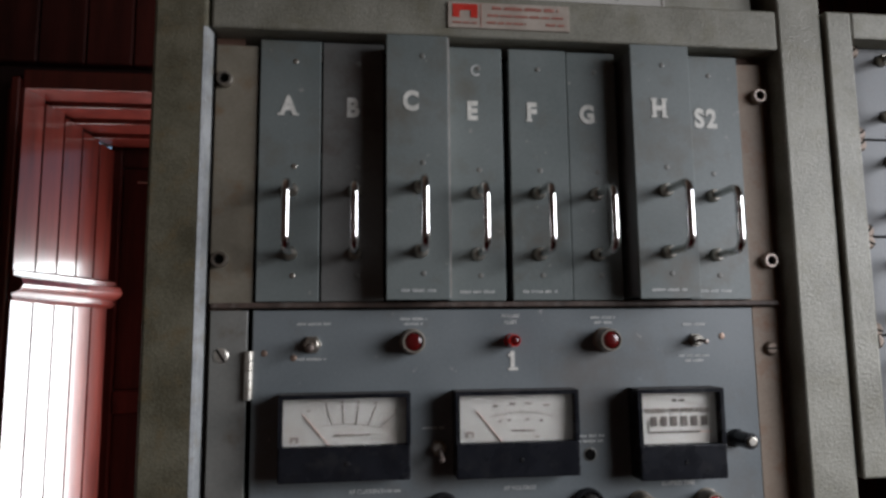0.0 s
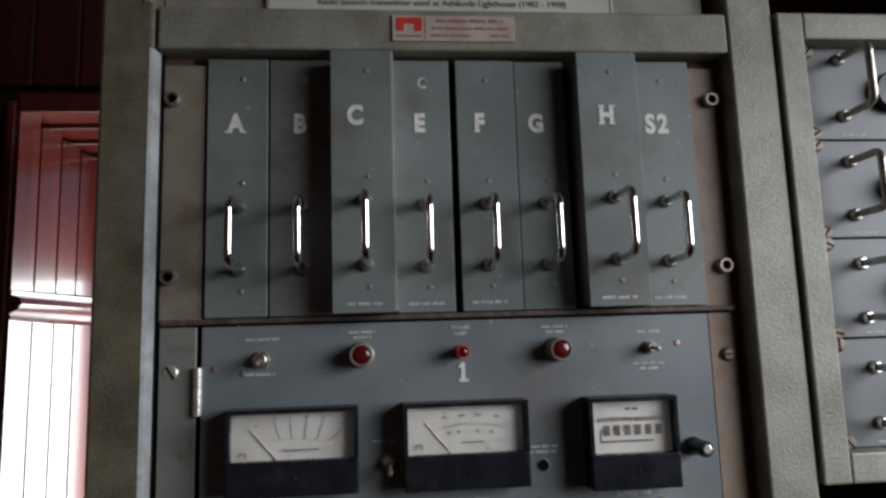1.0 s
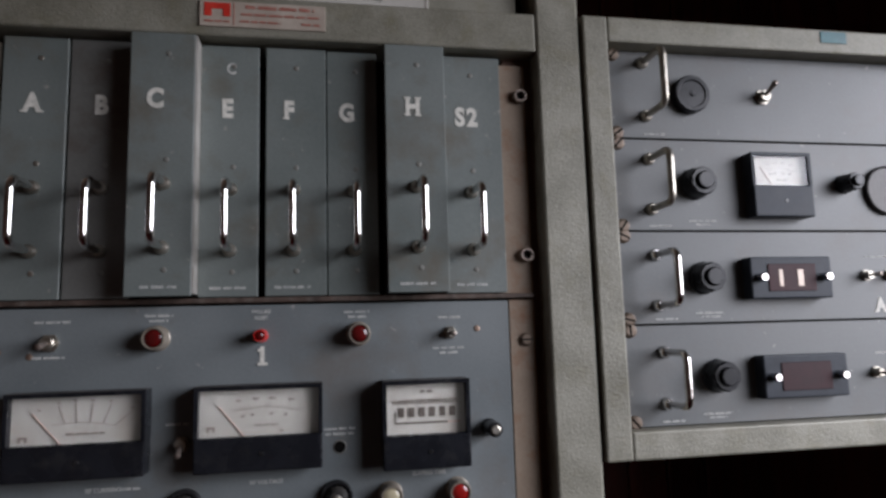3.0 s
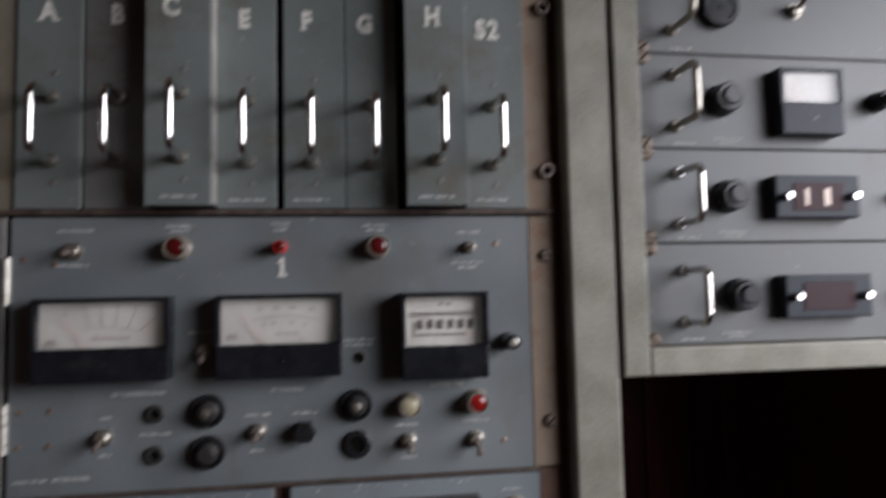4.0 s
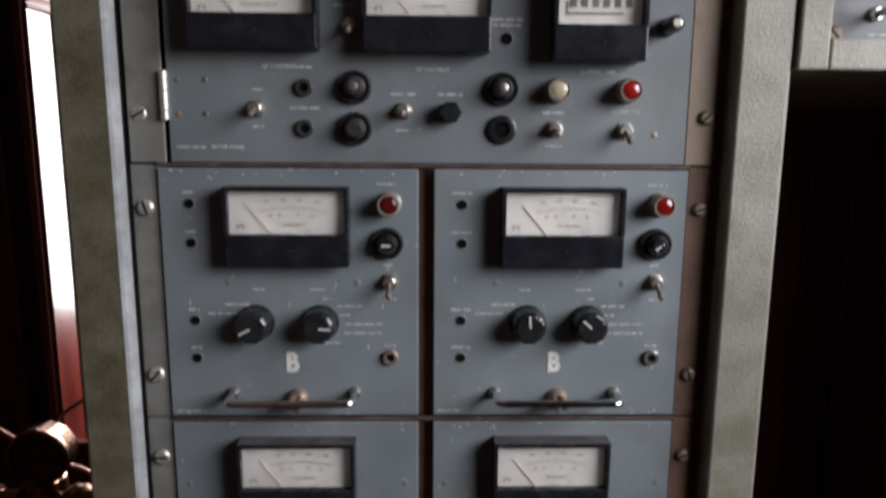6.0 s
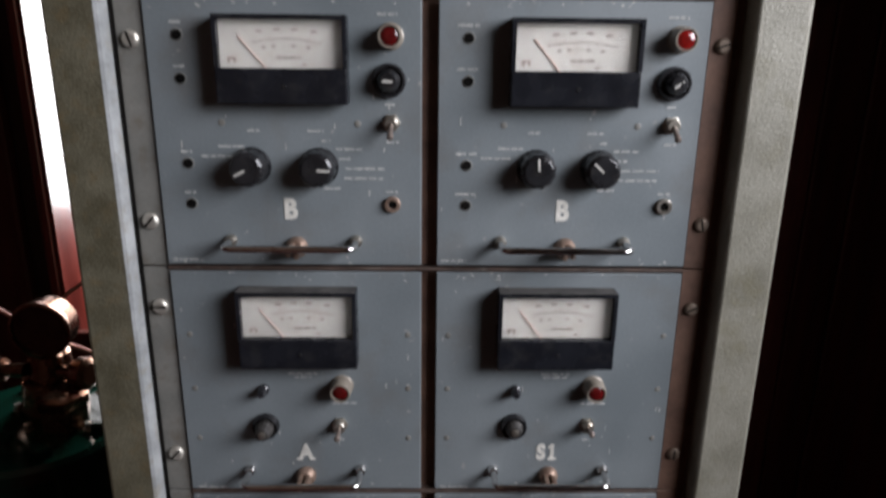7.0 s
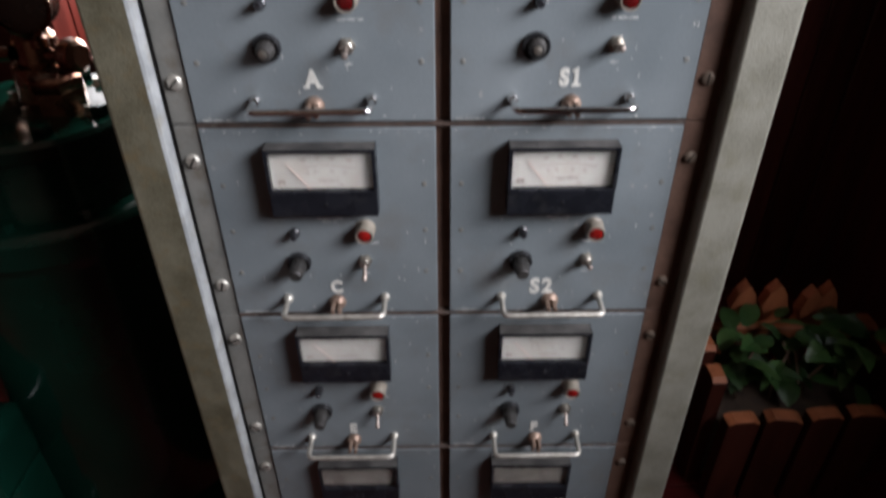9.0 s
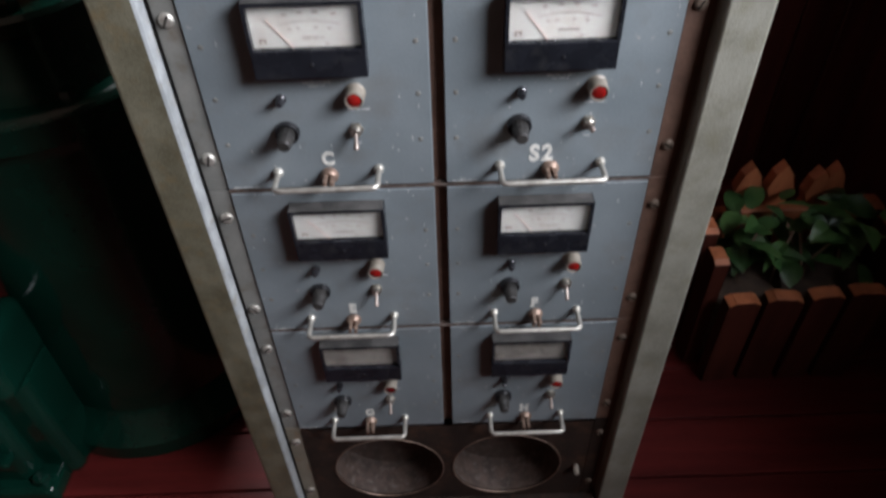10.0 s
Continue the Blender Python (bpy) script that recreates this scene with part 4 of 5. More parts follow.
lamp(panel, 0.1645, 1.4385, 0, REDMID, 0.0096)
toggle(panel, 0.1060, 1.4075, 0, 14)
toggle(panel, 0.1640, 1.4065, 0, 30)
for x, z in ((-0.2000, 1.4450), (-0.1775, 1.4450), (-0.2005, 1.4180), (-0.1780, 1.4180), (0.1895, 1.4035)):
    rivet(panel, x, z, 0, 0.0024, BRASSY)
for x, z, w, n in ((-0.1595, 1.5880, 0.028, 1), (-0.1620, 1.5600, 0.024, 1), (-0.0800, 1.5915, 0.022, 2), (0.0810, 1.5915, 0.022, 2),
                   (0.1620, 1.5850, 0.020, 1), (0.1605, 1.5585, 0.028, 2), 
                   (-0.0980, 1.4560, 0.016, 1), (-0.0980, 1.4235, 0.024, 1), (-0.1360, 1.4380, 0.009, 1), (-0.1360, 1.4085, 0.009, 1), (-0.0180, 1.4350, 0.020, 1),
                   (-0.0180, 1.4060, 0.012, 1), (0.0205, 1.4350, 0.020, 1), (0.1065, 1.4210, 0.020, 1), (0.1065, 1.3940, 0.014, 1),
                   (0.0655, 1.4940, 0.026, 2), (-0.1910, 1.3915, 0.024, 1), (-0.0640, 1.5040, 0.018, 1)):
    caption(panel, x, z, w, n)


def words(th, s, x, z, size, y=0.0, mat=None):
    return part("caption", text_bm(s, size, x, z, y, 0.00008, 0.0004), mat or FAINT, th, "faded white caption", smooth=False)


for s, x, z, size in (("RF CURRENT", -0.1180, 1.4560, 0.0046), ("RF VOLTAGE", 0.0060, 1.4545, 0.0046), ("ELAPSED TIME", 0.1405, 1.4535, 0.0046), ("POWER ON", 0.1640, 1.4215, 0.0044),
                      ("FAILURE", 0.0010, 1.5930, 0.0042), ("RESET", 0.0010, 1.5878, 0.0042), ("METER PANEL", -0.1610, 1.3915, 0.0044)):
    words(panel, s, x, z, size)


def module_pair_row(k, build, names):
    top = TOPS[k]
    # Right ear's brown joins rust with the shade cast by the upright.
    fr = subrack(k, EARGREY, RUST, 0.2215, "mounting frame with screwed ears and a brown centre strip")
    part("centre_strip", box(bmesh.new(), -0.010, 0.012, 0.0100, 0.0130, top - U5 + 0.001, top - 0.001), RUST, fr, smooth=False)
    part("ledge", box(bmesh.new(), -0.2215, 0.2215, 0.0006, 0.0130, top - 0.0022, top + 0.0006, 0.0005), DARKRUST, fr)
    for cx, a, b_, name in ((-0.1130, -0.2205, -0.0055, names[0]), (0.1140, 0.0075, 0.2205, names[1])):
        build(cx, a, b_, top, name)


def chips(th, a, b_, top):
    """Flecks of bare undercoat along the upper and lower edge and between the fittings."""
    bm = bmesh.new()
    for q in range(40):
        x = dice.uniform(a + 0.003, b_ - 0.003)
        z = top - 0.0034 - abs(dice.gauss(0, 0.0040)) - 0.0006 if q < 15 else top - U5 + 0.0040 + abs(dice.gauss(0, 0.0035)) if q < 25 else top - dice.uniform(0.02, 0.20)
        w, h = dice.uniform(0.0006, 0.0030) * (0.5 if q > 24 else 1), dice.uniform(0.0004, 0.0012)
        if q > 26:
            w, h = dice.uniform(0.0004, 0.0008), dice.uniform(0.0020, 0.0060)
        tri = [(x, z), (x + w, z + h * dice.uniform(-0.4, 0.4)), (x + w * 0.7, z + h), (x + w * 0.1, z + h * dice.uniform(0.5, 1.1))]
        bm.faces.new([bm.verts.new((px, -0.0003, pz)) for px, pz in tri])
    tagged(part("paint_chips", bm, INK, th, "pale chips in the paint", smooth=False), kind="stuff")


def module_base(cx, a, b_, top, name, label, group):
    th = thing("rack_module", (cx, 0, top - U5), label, "module", group)
    part("faceplate", box(bmesh.new(), a, b_, 0.0, 0.0032, top - U5 + 0.0030, top - 0.0034, 0.0008), PAINT, th)
    part("chassis", box(bmesh.new(), a + 0.004, b_ - 0.004, 0.0032, 0.12, top - U5 + 0.006, top - 0.006), RUST, th, smooth=False)
    return th


def receiver(cx, a, b_, top, name):
    th = module_base(cx, a, b_, top, name, "blue-grey monitor module marked B with a meter and two selector knobs", "paired rack modules")
    d = 1.0 if cx < 0 else 0.0
    for z in (1.3450, 1.3120, 1.2450, 1.2115):
        test_hole(th, cx - 0.0825, z, 0)
        caption(th, cx - 0.0830, z + 0.0095, 0.017 if cx > 0 else 0.009, 1)
    meter(th, cx - 0.0505, cx + 0.0505, 1.2940, 1.3600, 1.3210, 0, 0.017, "arc")
    lamp(th, cx + 0.0830, 1.3455, 0, REDLENS if d else REDMID)
    k = fuse_knob(th, cx + 0.0815, 1.3120, 0, 0.0122, 0.015, None, BLACK)
    mk = bars(bmesh.new(), cx + 0.0815, 1.3122, 0.009, 0.0022, -0.0150, 1)
    if not d:
        bmesh.ops.rotate(mk, cent=(cx + 0.0815, 0, 1.3122), matrix=Matrix.Rotation(radians(-38), 3, "Y"), verts=mk.verts)
    part("mark", mk, INK, k, smooth=False)
    toggle(th, cx + 0.0830, 1.2790, 0, 35)
    selector(th, cx - 0.0310 * d - 0.0255 * (1 - d), 1.2430, 0, radians(-118 if d else -4))
    selector(th, cx + 0.0240 * d + 0.0265 * (1 - d), 1.2430, 0, radians(92 if d else -48))
    jack(th, cx + 0.0835, 1.2120, 0, 0.0068, BRASSY if d else NICKEL)
    letter(th, name, cx - 0.0015, 1.2065, 0, 0.0250)
    handle(th, (cx - 0.0525, 0, 1.1800), (cx + 0.0525, 0, 1.1800), (0, -0.0275, 0), 0.0030, corner=0.006)
    fastener(th, cx + 0.0025, 1.1745, 0)
    for x, z in ((cx - 0.0530, 1.2780), (cx + 0.0560, 1.2780)):
        rivet(th, x, z, 0, 0.0028)
    chips(th, a, b_, top)
    for x, z, w in ((cx - 0.046, 1.2590, 0.022), (cx - 0.058, 1.2510, 0.026), (cx - 0.028, 1.2720, 0.010), (cx + 0.022, 1.2720, 0.013), (cx + 0.030, 1.2640, 0.008),
                    (cx + 0.049, 1.2575, 0.022), (cx + 0.045, 1.2495, 0.010), (cx + 0.061, 1.2415, 0.032), (cx + 0.060, 1.2335, 0.032), (cx + 0.034, 1.2250, 0.014),
                    (cx + 0.081, 1.3620, 0.016), (cx + 0.082, 1.2935, 0.008), (cx + 0.084, 1.2635, 0.010), (cx + 0.083, 1.2225, 0.010), (cx - 0.092, 1.1630, 0.022)):
        caption(th, x, z, w, 1, 0.0019)


def power_unit(cx, a, b_, top, name):
    th = module_base(cx, a, b_, top, name, "blue-grey amplifier module marked " + name + " with a meter and handle", "paired rack modules")
    shift = {"A": 0.0020, "C": 0.0020, "E": 0.0030, "G": 0.0035, "F": -0.0018}.get(name, -0.0026)
    # Dials of G and H are darker and greyer than the others.
    meter(th, cx - 0.0505 + shift, cx + 0.0505 + shift, top - 0.0865, top - 0.0165, top - 0.0590, 0, 0.018, "arc", paper=DULLDIAL if name in "GH" else None)
    part("led", lathe(bmesh.new(), [(0, 0.0052), (0.003, 0.0052), (0.004, 0.0042), (0.010, 0.0040), (0.0125, 0.0026)], (cx - 0.0340, 0, top - 0.1150), seg=14), LEDBLACK, th)
    lamp(th, cx + 0.0365, top - 0.1110, 0, REDLENS if name in ("S1", "A", "G") else REDMID, 0.0094)
    fuse_knob(th, cx - 0.0340, top - 0.1515, 0, 0.0110, {"A": 0.018, "S1": 0.013}.get(name, 0.027), NICKEL if name in ("S1", "A") else None)
    toggle(th, cx + 0.0335, top - 0.1505, 0, {"A": 6, "S1": -10, "S2": -14}.get(name, 42))
    if name == "S2":
        letter(th, name, cx - 0.0100, top - 0.1865, 0, 0.0285)
    else:
        letter(th, name, cx + (0.0010 if cx < 0 else -0.0020), top - (0.1800 if name in ("A", "S1") else 0.1850), 0, 0.0225)
    handle(th, (cx - 0.0515, 0, top - 0.1985), (cx + 0.0515, 0, top - 0.1980), (0, -0.0275 if name in ("A", "S1") else -0.0335, 0), 0.0030, CHROME if name in ("A", "S1") else PEARL, corner=0.006)
    fastener(th, cx + 0.0005, top - 0.2040, 0)
    for x in (cx - 0.0955, cx + 0.0960):
        for z in (top - 0.0615, top - 0.1140, top - 0.1645):
            rivet(th, x, z, 0, 0.0026)
    caption(th, cx + 0.0020, top - 0.0990, 0.026, 2, 0.0018)
    caption(th, cx + 0.0380, top - 0.1285, 0.022, 1, 0.0019)
    caption(th, cx + 0.0340, top - 0.1660, 0.007, 1, 0.0019)
    caption(th, cx - 0.0880, top - 0.2170, 0.026, 1, 0.0018)
    chips(th, a, b_, top)


module_pair_row(2, receiver, ("B", "B"))
for k, names in ((3, ("A", "S1")), (4, ("C", "S2")), (5, ("E", "F")), (6, ("G", "H"))):
    module_pair_row(k, power_unit, names)

# ---- vent panel with two round openings ----
# The right ear is coloured darker than the left.
vent = subrack(7, EAR, VENTPAINT, 0.2215, "vent panel frame with screwed ears")
vp = thing("vent_panel", (0, 0, TOPS[8]), "rusty brown vent panel with two large round openings", "panel")
vz0, vz1 = TOPS[8] + 0.002, TOPS[7] - 0.004
b = bmesh.new()
SEG, R = 40, 0.086
for hx, x0, x1 in ((-0.0950, -0.2205, -0.0005), (0.0930, -0.0005, 0.2205)):
    hz = 0.145
    ring, outer = [], []
    for k in range(SEG):
        a = 2 * math.pi * k / SEG
        c, s = math.cos(a), math.sin(a)
        lim = min((x1 - hx if c > 0 else hx - x0) / max(abs(c), 1e-6), (vz1 - hz if s > 0 else hz - vz0) / max(abs(s), 1e-6))
        ring.append((hx + R * c, hz + R * s))
        outer.append((hx + lim * c, hz + lim * s))
    for cx_, cz_ in ((x0, vz0), (x0, vz1), (x1, vz0), (x1, vz1)):
        near = min(range(SEG), key=lambda k: (outer[k][0] - cx_) ** 2 + (outer[k][1] - cz_) ** 2)
        outer[near] = (cx_, cz_)
    f_in = [b.verts.new((x, 0.0015, z)) for x, z in ring]
    b_in = [b.verts.new((x, 0.0045, z)) for x, z in ring]
    f_out = [b.verts.new((x, 0.0015, z)) for x, z in outer]
    for k in range(SEG):
        q = (k + 1) % SEG
        b.faces.new((f_in[k], f_in[q], f_out[q], f_out[k]))
        b.faces.new((f_in[k], f_in[q], b_in[q], b_in[k]))
part("faceplate", b, VENTPAINT, vp, "rusty brown plate", smooth=False)
for hx in (-0.0950, 0.0930):
    bm = bmesh.new()
    pts = [(hx + (R + 0.0005) * math.cos(a), 0.0008, 0.145 + (R + 0.0005) * math.sin(a)) for a in (2 * math.pi * k / SEG for k in range(SEG + 1))]
    tube(bm, pts, 0.0009, 6)
    part("rim", bm, BRASSY, vp)
    lathe(duct := bmesh.new(), [(0, R + 0.004), (-0.06, R + 0.002)], (hx, 0.006, 0.145), seg=32)
    front = min((f for f in duct.faces if len(f.verts) == 32), key=lambda f: f.calc_center_median().y)
    bmesh.ops.delete(duct, geom=[front], context="FACES_ONLY")
    part("duct", duct, DARKRUST, vp, "rusty round duct")
peg = lathe(bmesh.new(), [(0, 0.0050), (0.012, 0.0046), (0.016, 0.0036)], (0.205, 0.0015, 0.135), seg=10)
part("peg", peg, CREAM, vp, "short pale peg")

# ---- second cabinet beside the rack ----
CX0, CX1, CZ0, CZ1, CF = 0.2945, 0.8310, 1.4550, 1.8665, -0.0185
IX0, IX1, IZ0, IZ1 = 0.3195, 0.8060, 1.4800, 1.8415
cab = thing("wall_cabinet", (0.56, BACK_Y, CZ0), "olive-grey hammered steel cabinet fixed to the wall beside the rack", "cabinet")
for a, b_, c, d in ((CX0, IX0, CZ0, CZ1), (IX1, CX1, CZ0, CZ1), (IX0, IX1, IZ1, CZ1), (IX0, IX1, CZ0, IZ0)):
    part("front_frame", box(bmesh.new(), a, b_, CF, 0.014, c, d, 0.0020, 2), HAMMER, cab)
part("shell_side", box(bmesh.new(), CX0, CX0 + 0.003, 0.014, BACK_Y - 0.013, CZ0, CZ1), HAMMER, cab, smooth=False)
part("shell_side", box(bmesh.new(), CX1 - 0.003, CX1, 0.014, BACK_Y - 0.013, CZ0, CZ1), HAMMER, cab, smooth=False)
part("shell_top", box(bmesh.new(), CX0 + 0.003, CX1 - 0.003, 0.014, BACK_Y - 0.013, CZ1 - 0.003, CZ1), HAMMER, cab, smooth=False)
part("shell_bottom", box(bmesh.new(), CX0 + 0.003, CX1 - 0.003, 0.014, BACK_Y - 0.013, CZ0, CZ0 + 0.003), HAMMER, cab, smooth=False)
part("tape", box(bmesh.new(), 0.5490, 0.5790, CF - 0.0009, CF + 0.0006, 1.8520, 1.8640, 0.0002), TEAL, cab, "strip of teal tape", smooth=False)


def drawer_unit(k, z0, z1):
    th = thing("drawer_unit", (0.5625, 0.0, z0), "low blue-grey drawer unit with handle and controls in the wall cabinet", "module", "drawer units of the wall cabinet")
    part("faceplate", box(bmesh.new(), IX0 + 0.001, IX1 - 0.001, 0.0, 0.003, z0 + 0.0008, z1 - 0.0008, 0.0006), CABPAINT, th)
    part("chassis", box(bmesh.new(), IX0 + 0.01, IX1 - 0.01, 0.003, 0.25, z0 + 0.004, z1 - 0.004), RUST, th, smooth=False)
    return th


def cabinet_knob(th, x, z, r):
    """A round fluted knob with a small raised boss."""
    bm = lathe(bmesh.new(), [(0, r * 1.05), (0.003, r * 1.05), (0.004, r), (0.017, r * 0.92), (0.0185, r * 0.84)], (x, 0, z), seg=40, flute=0.04, teeth=10)
    k = part("knob", bm, METERBLACK, th, "round black knob")
    part("cap", lathe(bmesh.new(), [(0.0180, r * 0.60), (0.0215, r * 0.57), (0.0225, r * 0.50), (0.0225, r * 0.05)], (x, 0, z), seg=24), METERBLACK, k)
    return k


ZS = [1.8415, 1.7525, 1.6620, 1.5735, 1.4800]
units = [drawer_unit(k, ZS[k + 1], ZS[k]) for k in range(4)]
HANDLES = [(1.8310, 1.7730), (1.7340, 1.6810), (1.6410, 1.5890), (1.5500, 1.4990)]
for k, th in enumerate(units):
    za, zb = HANDLES[k]
    mat = NICKEL if k < 2 else CHROME
    handle(th, (0.3620 + 0.002 * (k == 3), 0, za - 0.002), (0.3620 + 0.002 * (k == 3), 0, zb + 0.002), (0, -0.040, 0), 0.0034, mat, corner=0.008)
    handle(th, (0.763, 0, za - 0.002), (0.763, 0, zb + 0.002), (0, -0.040, 0), 0.0034, mat, corner=0.008)
    for x in (0.3310, 0.7950):
        for z in (ZS[k] - 0.0050, ZS[k + 1] + 0.0050):
            screw(th, x, z, 0, 0.0068, mat=DULLSCREW)
    if k:
        caption(th, 0.4150, ZS[k + 1] + 0.0100, 0.030, 2, 0.0018)
    caption(th, 0.370, ZS[k + 1] + 0.0050, 0.022, 1, 0.0018)
u = units[0]
bm = lathe(bmesh.new(), [(0, 0.0188), (0.008, 0.0188), (0.0095, 0.0174), (0.0095, 0.0140), (0.0080, 0.0130), (0.0080, 0.0030), (0.009, 0.0020)], (0.4090, 0, 1.7970), seg=30)
part("sounder", bm, METERBLACK, u, "round black sounder")
toggle(u, 0.4900, 1.7985, 0, -25, 1.1)
u = units[1]
meter(u, 0.4615, 0.5260, 1.6740, 1.7375, 1.7050, 0, 0.016, "arc", case_mat=SLATE)
for th, x, z in ((units[1], 0.4085, 1.7080), (units[2], 0.4100, 1.6165), (units[3], 0.4165, 1.5245)):
    cabinet_knob(th, x, z, 0.0150)
cabinet_knob(units[1], 0.5740, 1.7100, 0.0095)
gauze = lathe(bmesh.new(), [(0, 0.0255), (0.004, 0.0255), (0.005, 0.0240), (0.0036, 0.0230), (0.0036, 0.001)], (0.6225, 0, 1.7040), seg=30)
part("loudspeaker_gauze", gauze, MESH, units[1], "round wire gauze")
for th, x0, x1, z0, z1 in ((units[2], 0.4510, 0.5380, 1.5950, 1.6350), (units[3], 0.4560, 0.5450, 1.5020, 1.5420)):
    s = part("display_frame", box(bmesh.new(), x0, x1, -0.0145, 0, z0, z1, 0.0015, 2), SLATE, th, "slate grey display block with red window")
    part("window", box(bmesh.new(), x0 + 0.018, x1 - 0.018, -0.0155, -0.0138, z0 + 0.007, z1 - 0.007, 0.0004), REDWINDOW, s, "dark red filter window", smooth=False)
    for x in (x0 + 0.009, x1 - 0.009):
        part("thumb_screw", lathe(bmesh.new(), [(0.0140, 0.0040), (0.0220, 0.0040), (0.0230, 0.0032)], (x, 0, (z0 + z1) / 2), seg=18, flute=0.06, teeth=9), CHROME, s)
    # Two pale upright marks on the upper window.
    if th is units[2]:
        for x, w in ((x0 + 0.031, 0.0040), (x0 + 0.052, 0.0062)):
            part("digit", box(bmesh.new(), x - w / 2, x + w / 2, -0.0160, -0.0154, z0 + 0.0115, z1 - 0.0125, 0.0002), PEWTER, s, "pale upright mark in the window", smooth=False)
for th, z in ((units[2], 1.6170), (units[3], 1.5215)):
    for x in (0.5880, 0.6150, 0.6420):
        toggle(th, x, z, 0, 0, 0.8)
    caption(th, 0.615, z + 0.019, 0.05, 1, 0.0018)
letter(units[2], "A", 0.6025, 1.5870, 0, 0.0200)
letter(units[3], "B", 0.6085, 1.4985, 0, 0.0200)

# ---- green pressure tank with its valve block and gauge ----
TX, TY = -0.590, 0.360
LX, LY = -0.562, 0.322
tank = thing("pressure_tank", (TX, TY, 0), "glossy dark green pressure tank with bronze valve block and gauge", "tank")
part("body", lathe(bmesh.new(), [(0.0, 0.225), (0.012, 0.243), (0.046, 0.243), (0.060, 0.232), (0.075, 0.210), (0.10, 0.200), (0.64, 0.197), (0.66, 0.201)], (TX, TY, 0.0), (0, 0, 1), seg=72), GREEN, tank)
part("flange", lathe(bmesh.new(), [(0.660, 0.206), (0.667, 0.221), (0.703, 0.223), (0.711, 0.215), (0.715, 0.185)], (TX, TY, 0.0), (0, 0, 1), seg=72), GREEN, tank)
for k in range(12):
    a = 2 * math.pi * (k + 0.3) / 12
    part("flange_bolt", lathe(bmesh.new(), [(0.708, 0.012), (0.722, 0.012), (0.725, 0.010)], (TX + 0.193 * math.cos(a), TY + 0.193 * math.sin(a), 0), (0, 0, 1), seg=6), GREEN, tank)
part("neck", lathe(bmesh.new(), [(0.706, 0.150), (0.728, 0.132), (0.745, 0.126), (0.797, 0.124)], (LX, LY, 0.0), (0, 0, 1), seg=72), GREEN, tank)
lid = part("lid", lathe(bmesh.new(), [(0.792, 0.126), (0.797, 0.136), (0.814, 0.137), (0.820, 0.130), (0.822, 0.070), (0.823, 0.005)], (LX, LY, 0.0), (0, 0, 1), seg=72), GREEN, tank, "green round lid")
for k in range(8):
    a = 2 * math.pi * k / 8 + 0.55
    part("lid_bolt", lathe(bmesh.new(), [(0.817, 0.014), (0.831, 0.014), (0.834, 0.011)], (LX + 0.106 * math.cos(a), LY + 0.106 * math.sin(a), 0), (0, 0, 1), seg=6), GREEN, lid)
VX, VY = -0.535, 0.345
valve = part("valve_block", lathe(bmesh.new(), [(0.802, 0.062), (0.808, 0.062), (0.810, 0.046), (0.868, 0.040), (0.872, 0.030), (0.905, 0.028), (0.910, 0.022), (0.918, 0.020)], (VX - 0.020, VY + 0.02, 0), (0, 0, 1), seg=24), BRONZE, tank, "oxidised bronze valve block")
part("union", lathe(bmesh.new(), [(0.806, 0.034), (0.852, 0.033), (0.856, 0.036), (0.868, 0.036), (0.872, 0.030)], (VX + 0.022, VY - 0.035, 0), (0, 0, 1), seg=6), BRONZE, valve)
for dx, dy in ((-0.065, 0.0), (0.03, 0.055), (-0.02, -0.055), (0.062, -0.05)):
    part("stud", lathe(bmesh.new(), [(0.803, 0.010), (0.822, 0.010), (0.823, 0.006), (0.832, 0.006)], (VX + dx, VY + dy, 0), (0, 0, 1), seg=6), NICKEL, valve)
bm = lathe(bmesh.new(), [(0.0, 0.010), (0.03, 0.010), (0.032, 0.017), (0.055, 0.017), (0.058, 0.011), (0.068, 0.012), (0.085, 0.012), (0.09, 0.008)], (VX - 0.045, VY, 0.886), (-1, 0.05, 0), seg=16)
part("side_cock", bm, BRONZE, valve)
bm = lathe(bmesh.new(), [(0.0, 0.010), (0.022, 0.010), (0.024, 0.019), (0.030, 0.023), (0.046, 0.023), (0.052, 0.016)], (VX + 0.005, VY, 0.884), (1, -0.25, 0.05), seg=18)
part("side_cock", bm, BRONZE, valve)
gx, gy, gz = -0.5385, 0.3420, 0.9570
gaxis = Vector((0.02, -0.98, -0.02)).normalized()
gauge = part("gauge", lathe(bmesh.new(), [(-0.020, 0.031), (-0.017, 0.038), (0.010, 0.0395), (0.014, 0.042), (0.019, 0.042), (0.021, 0.038), (0.016, 0.0365), (0.016, 0.002)], (gx, gy, gz), gaxis, seg=40), BRONZE, tank, "round bronze pressure gauge")
part("gauge_face", lathe(bmesh.new(), [(0.0165, 0.0360), (0.0172, 0.0355)], (gx, gy, gz), gaxis, seg=36), GAUGEFACE, gauge, "dark gauge face")
part("gauge_stem", lathe(bmesh.new(), [(0, 0.012), (0.012, 0.012), (0.014, 0.008), (0.03, 0.008)], (gx, gy + 0.004, 0.896), (0, 0, 1), seg=14), BRONZE, gauge)
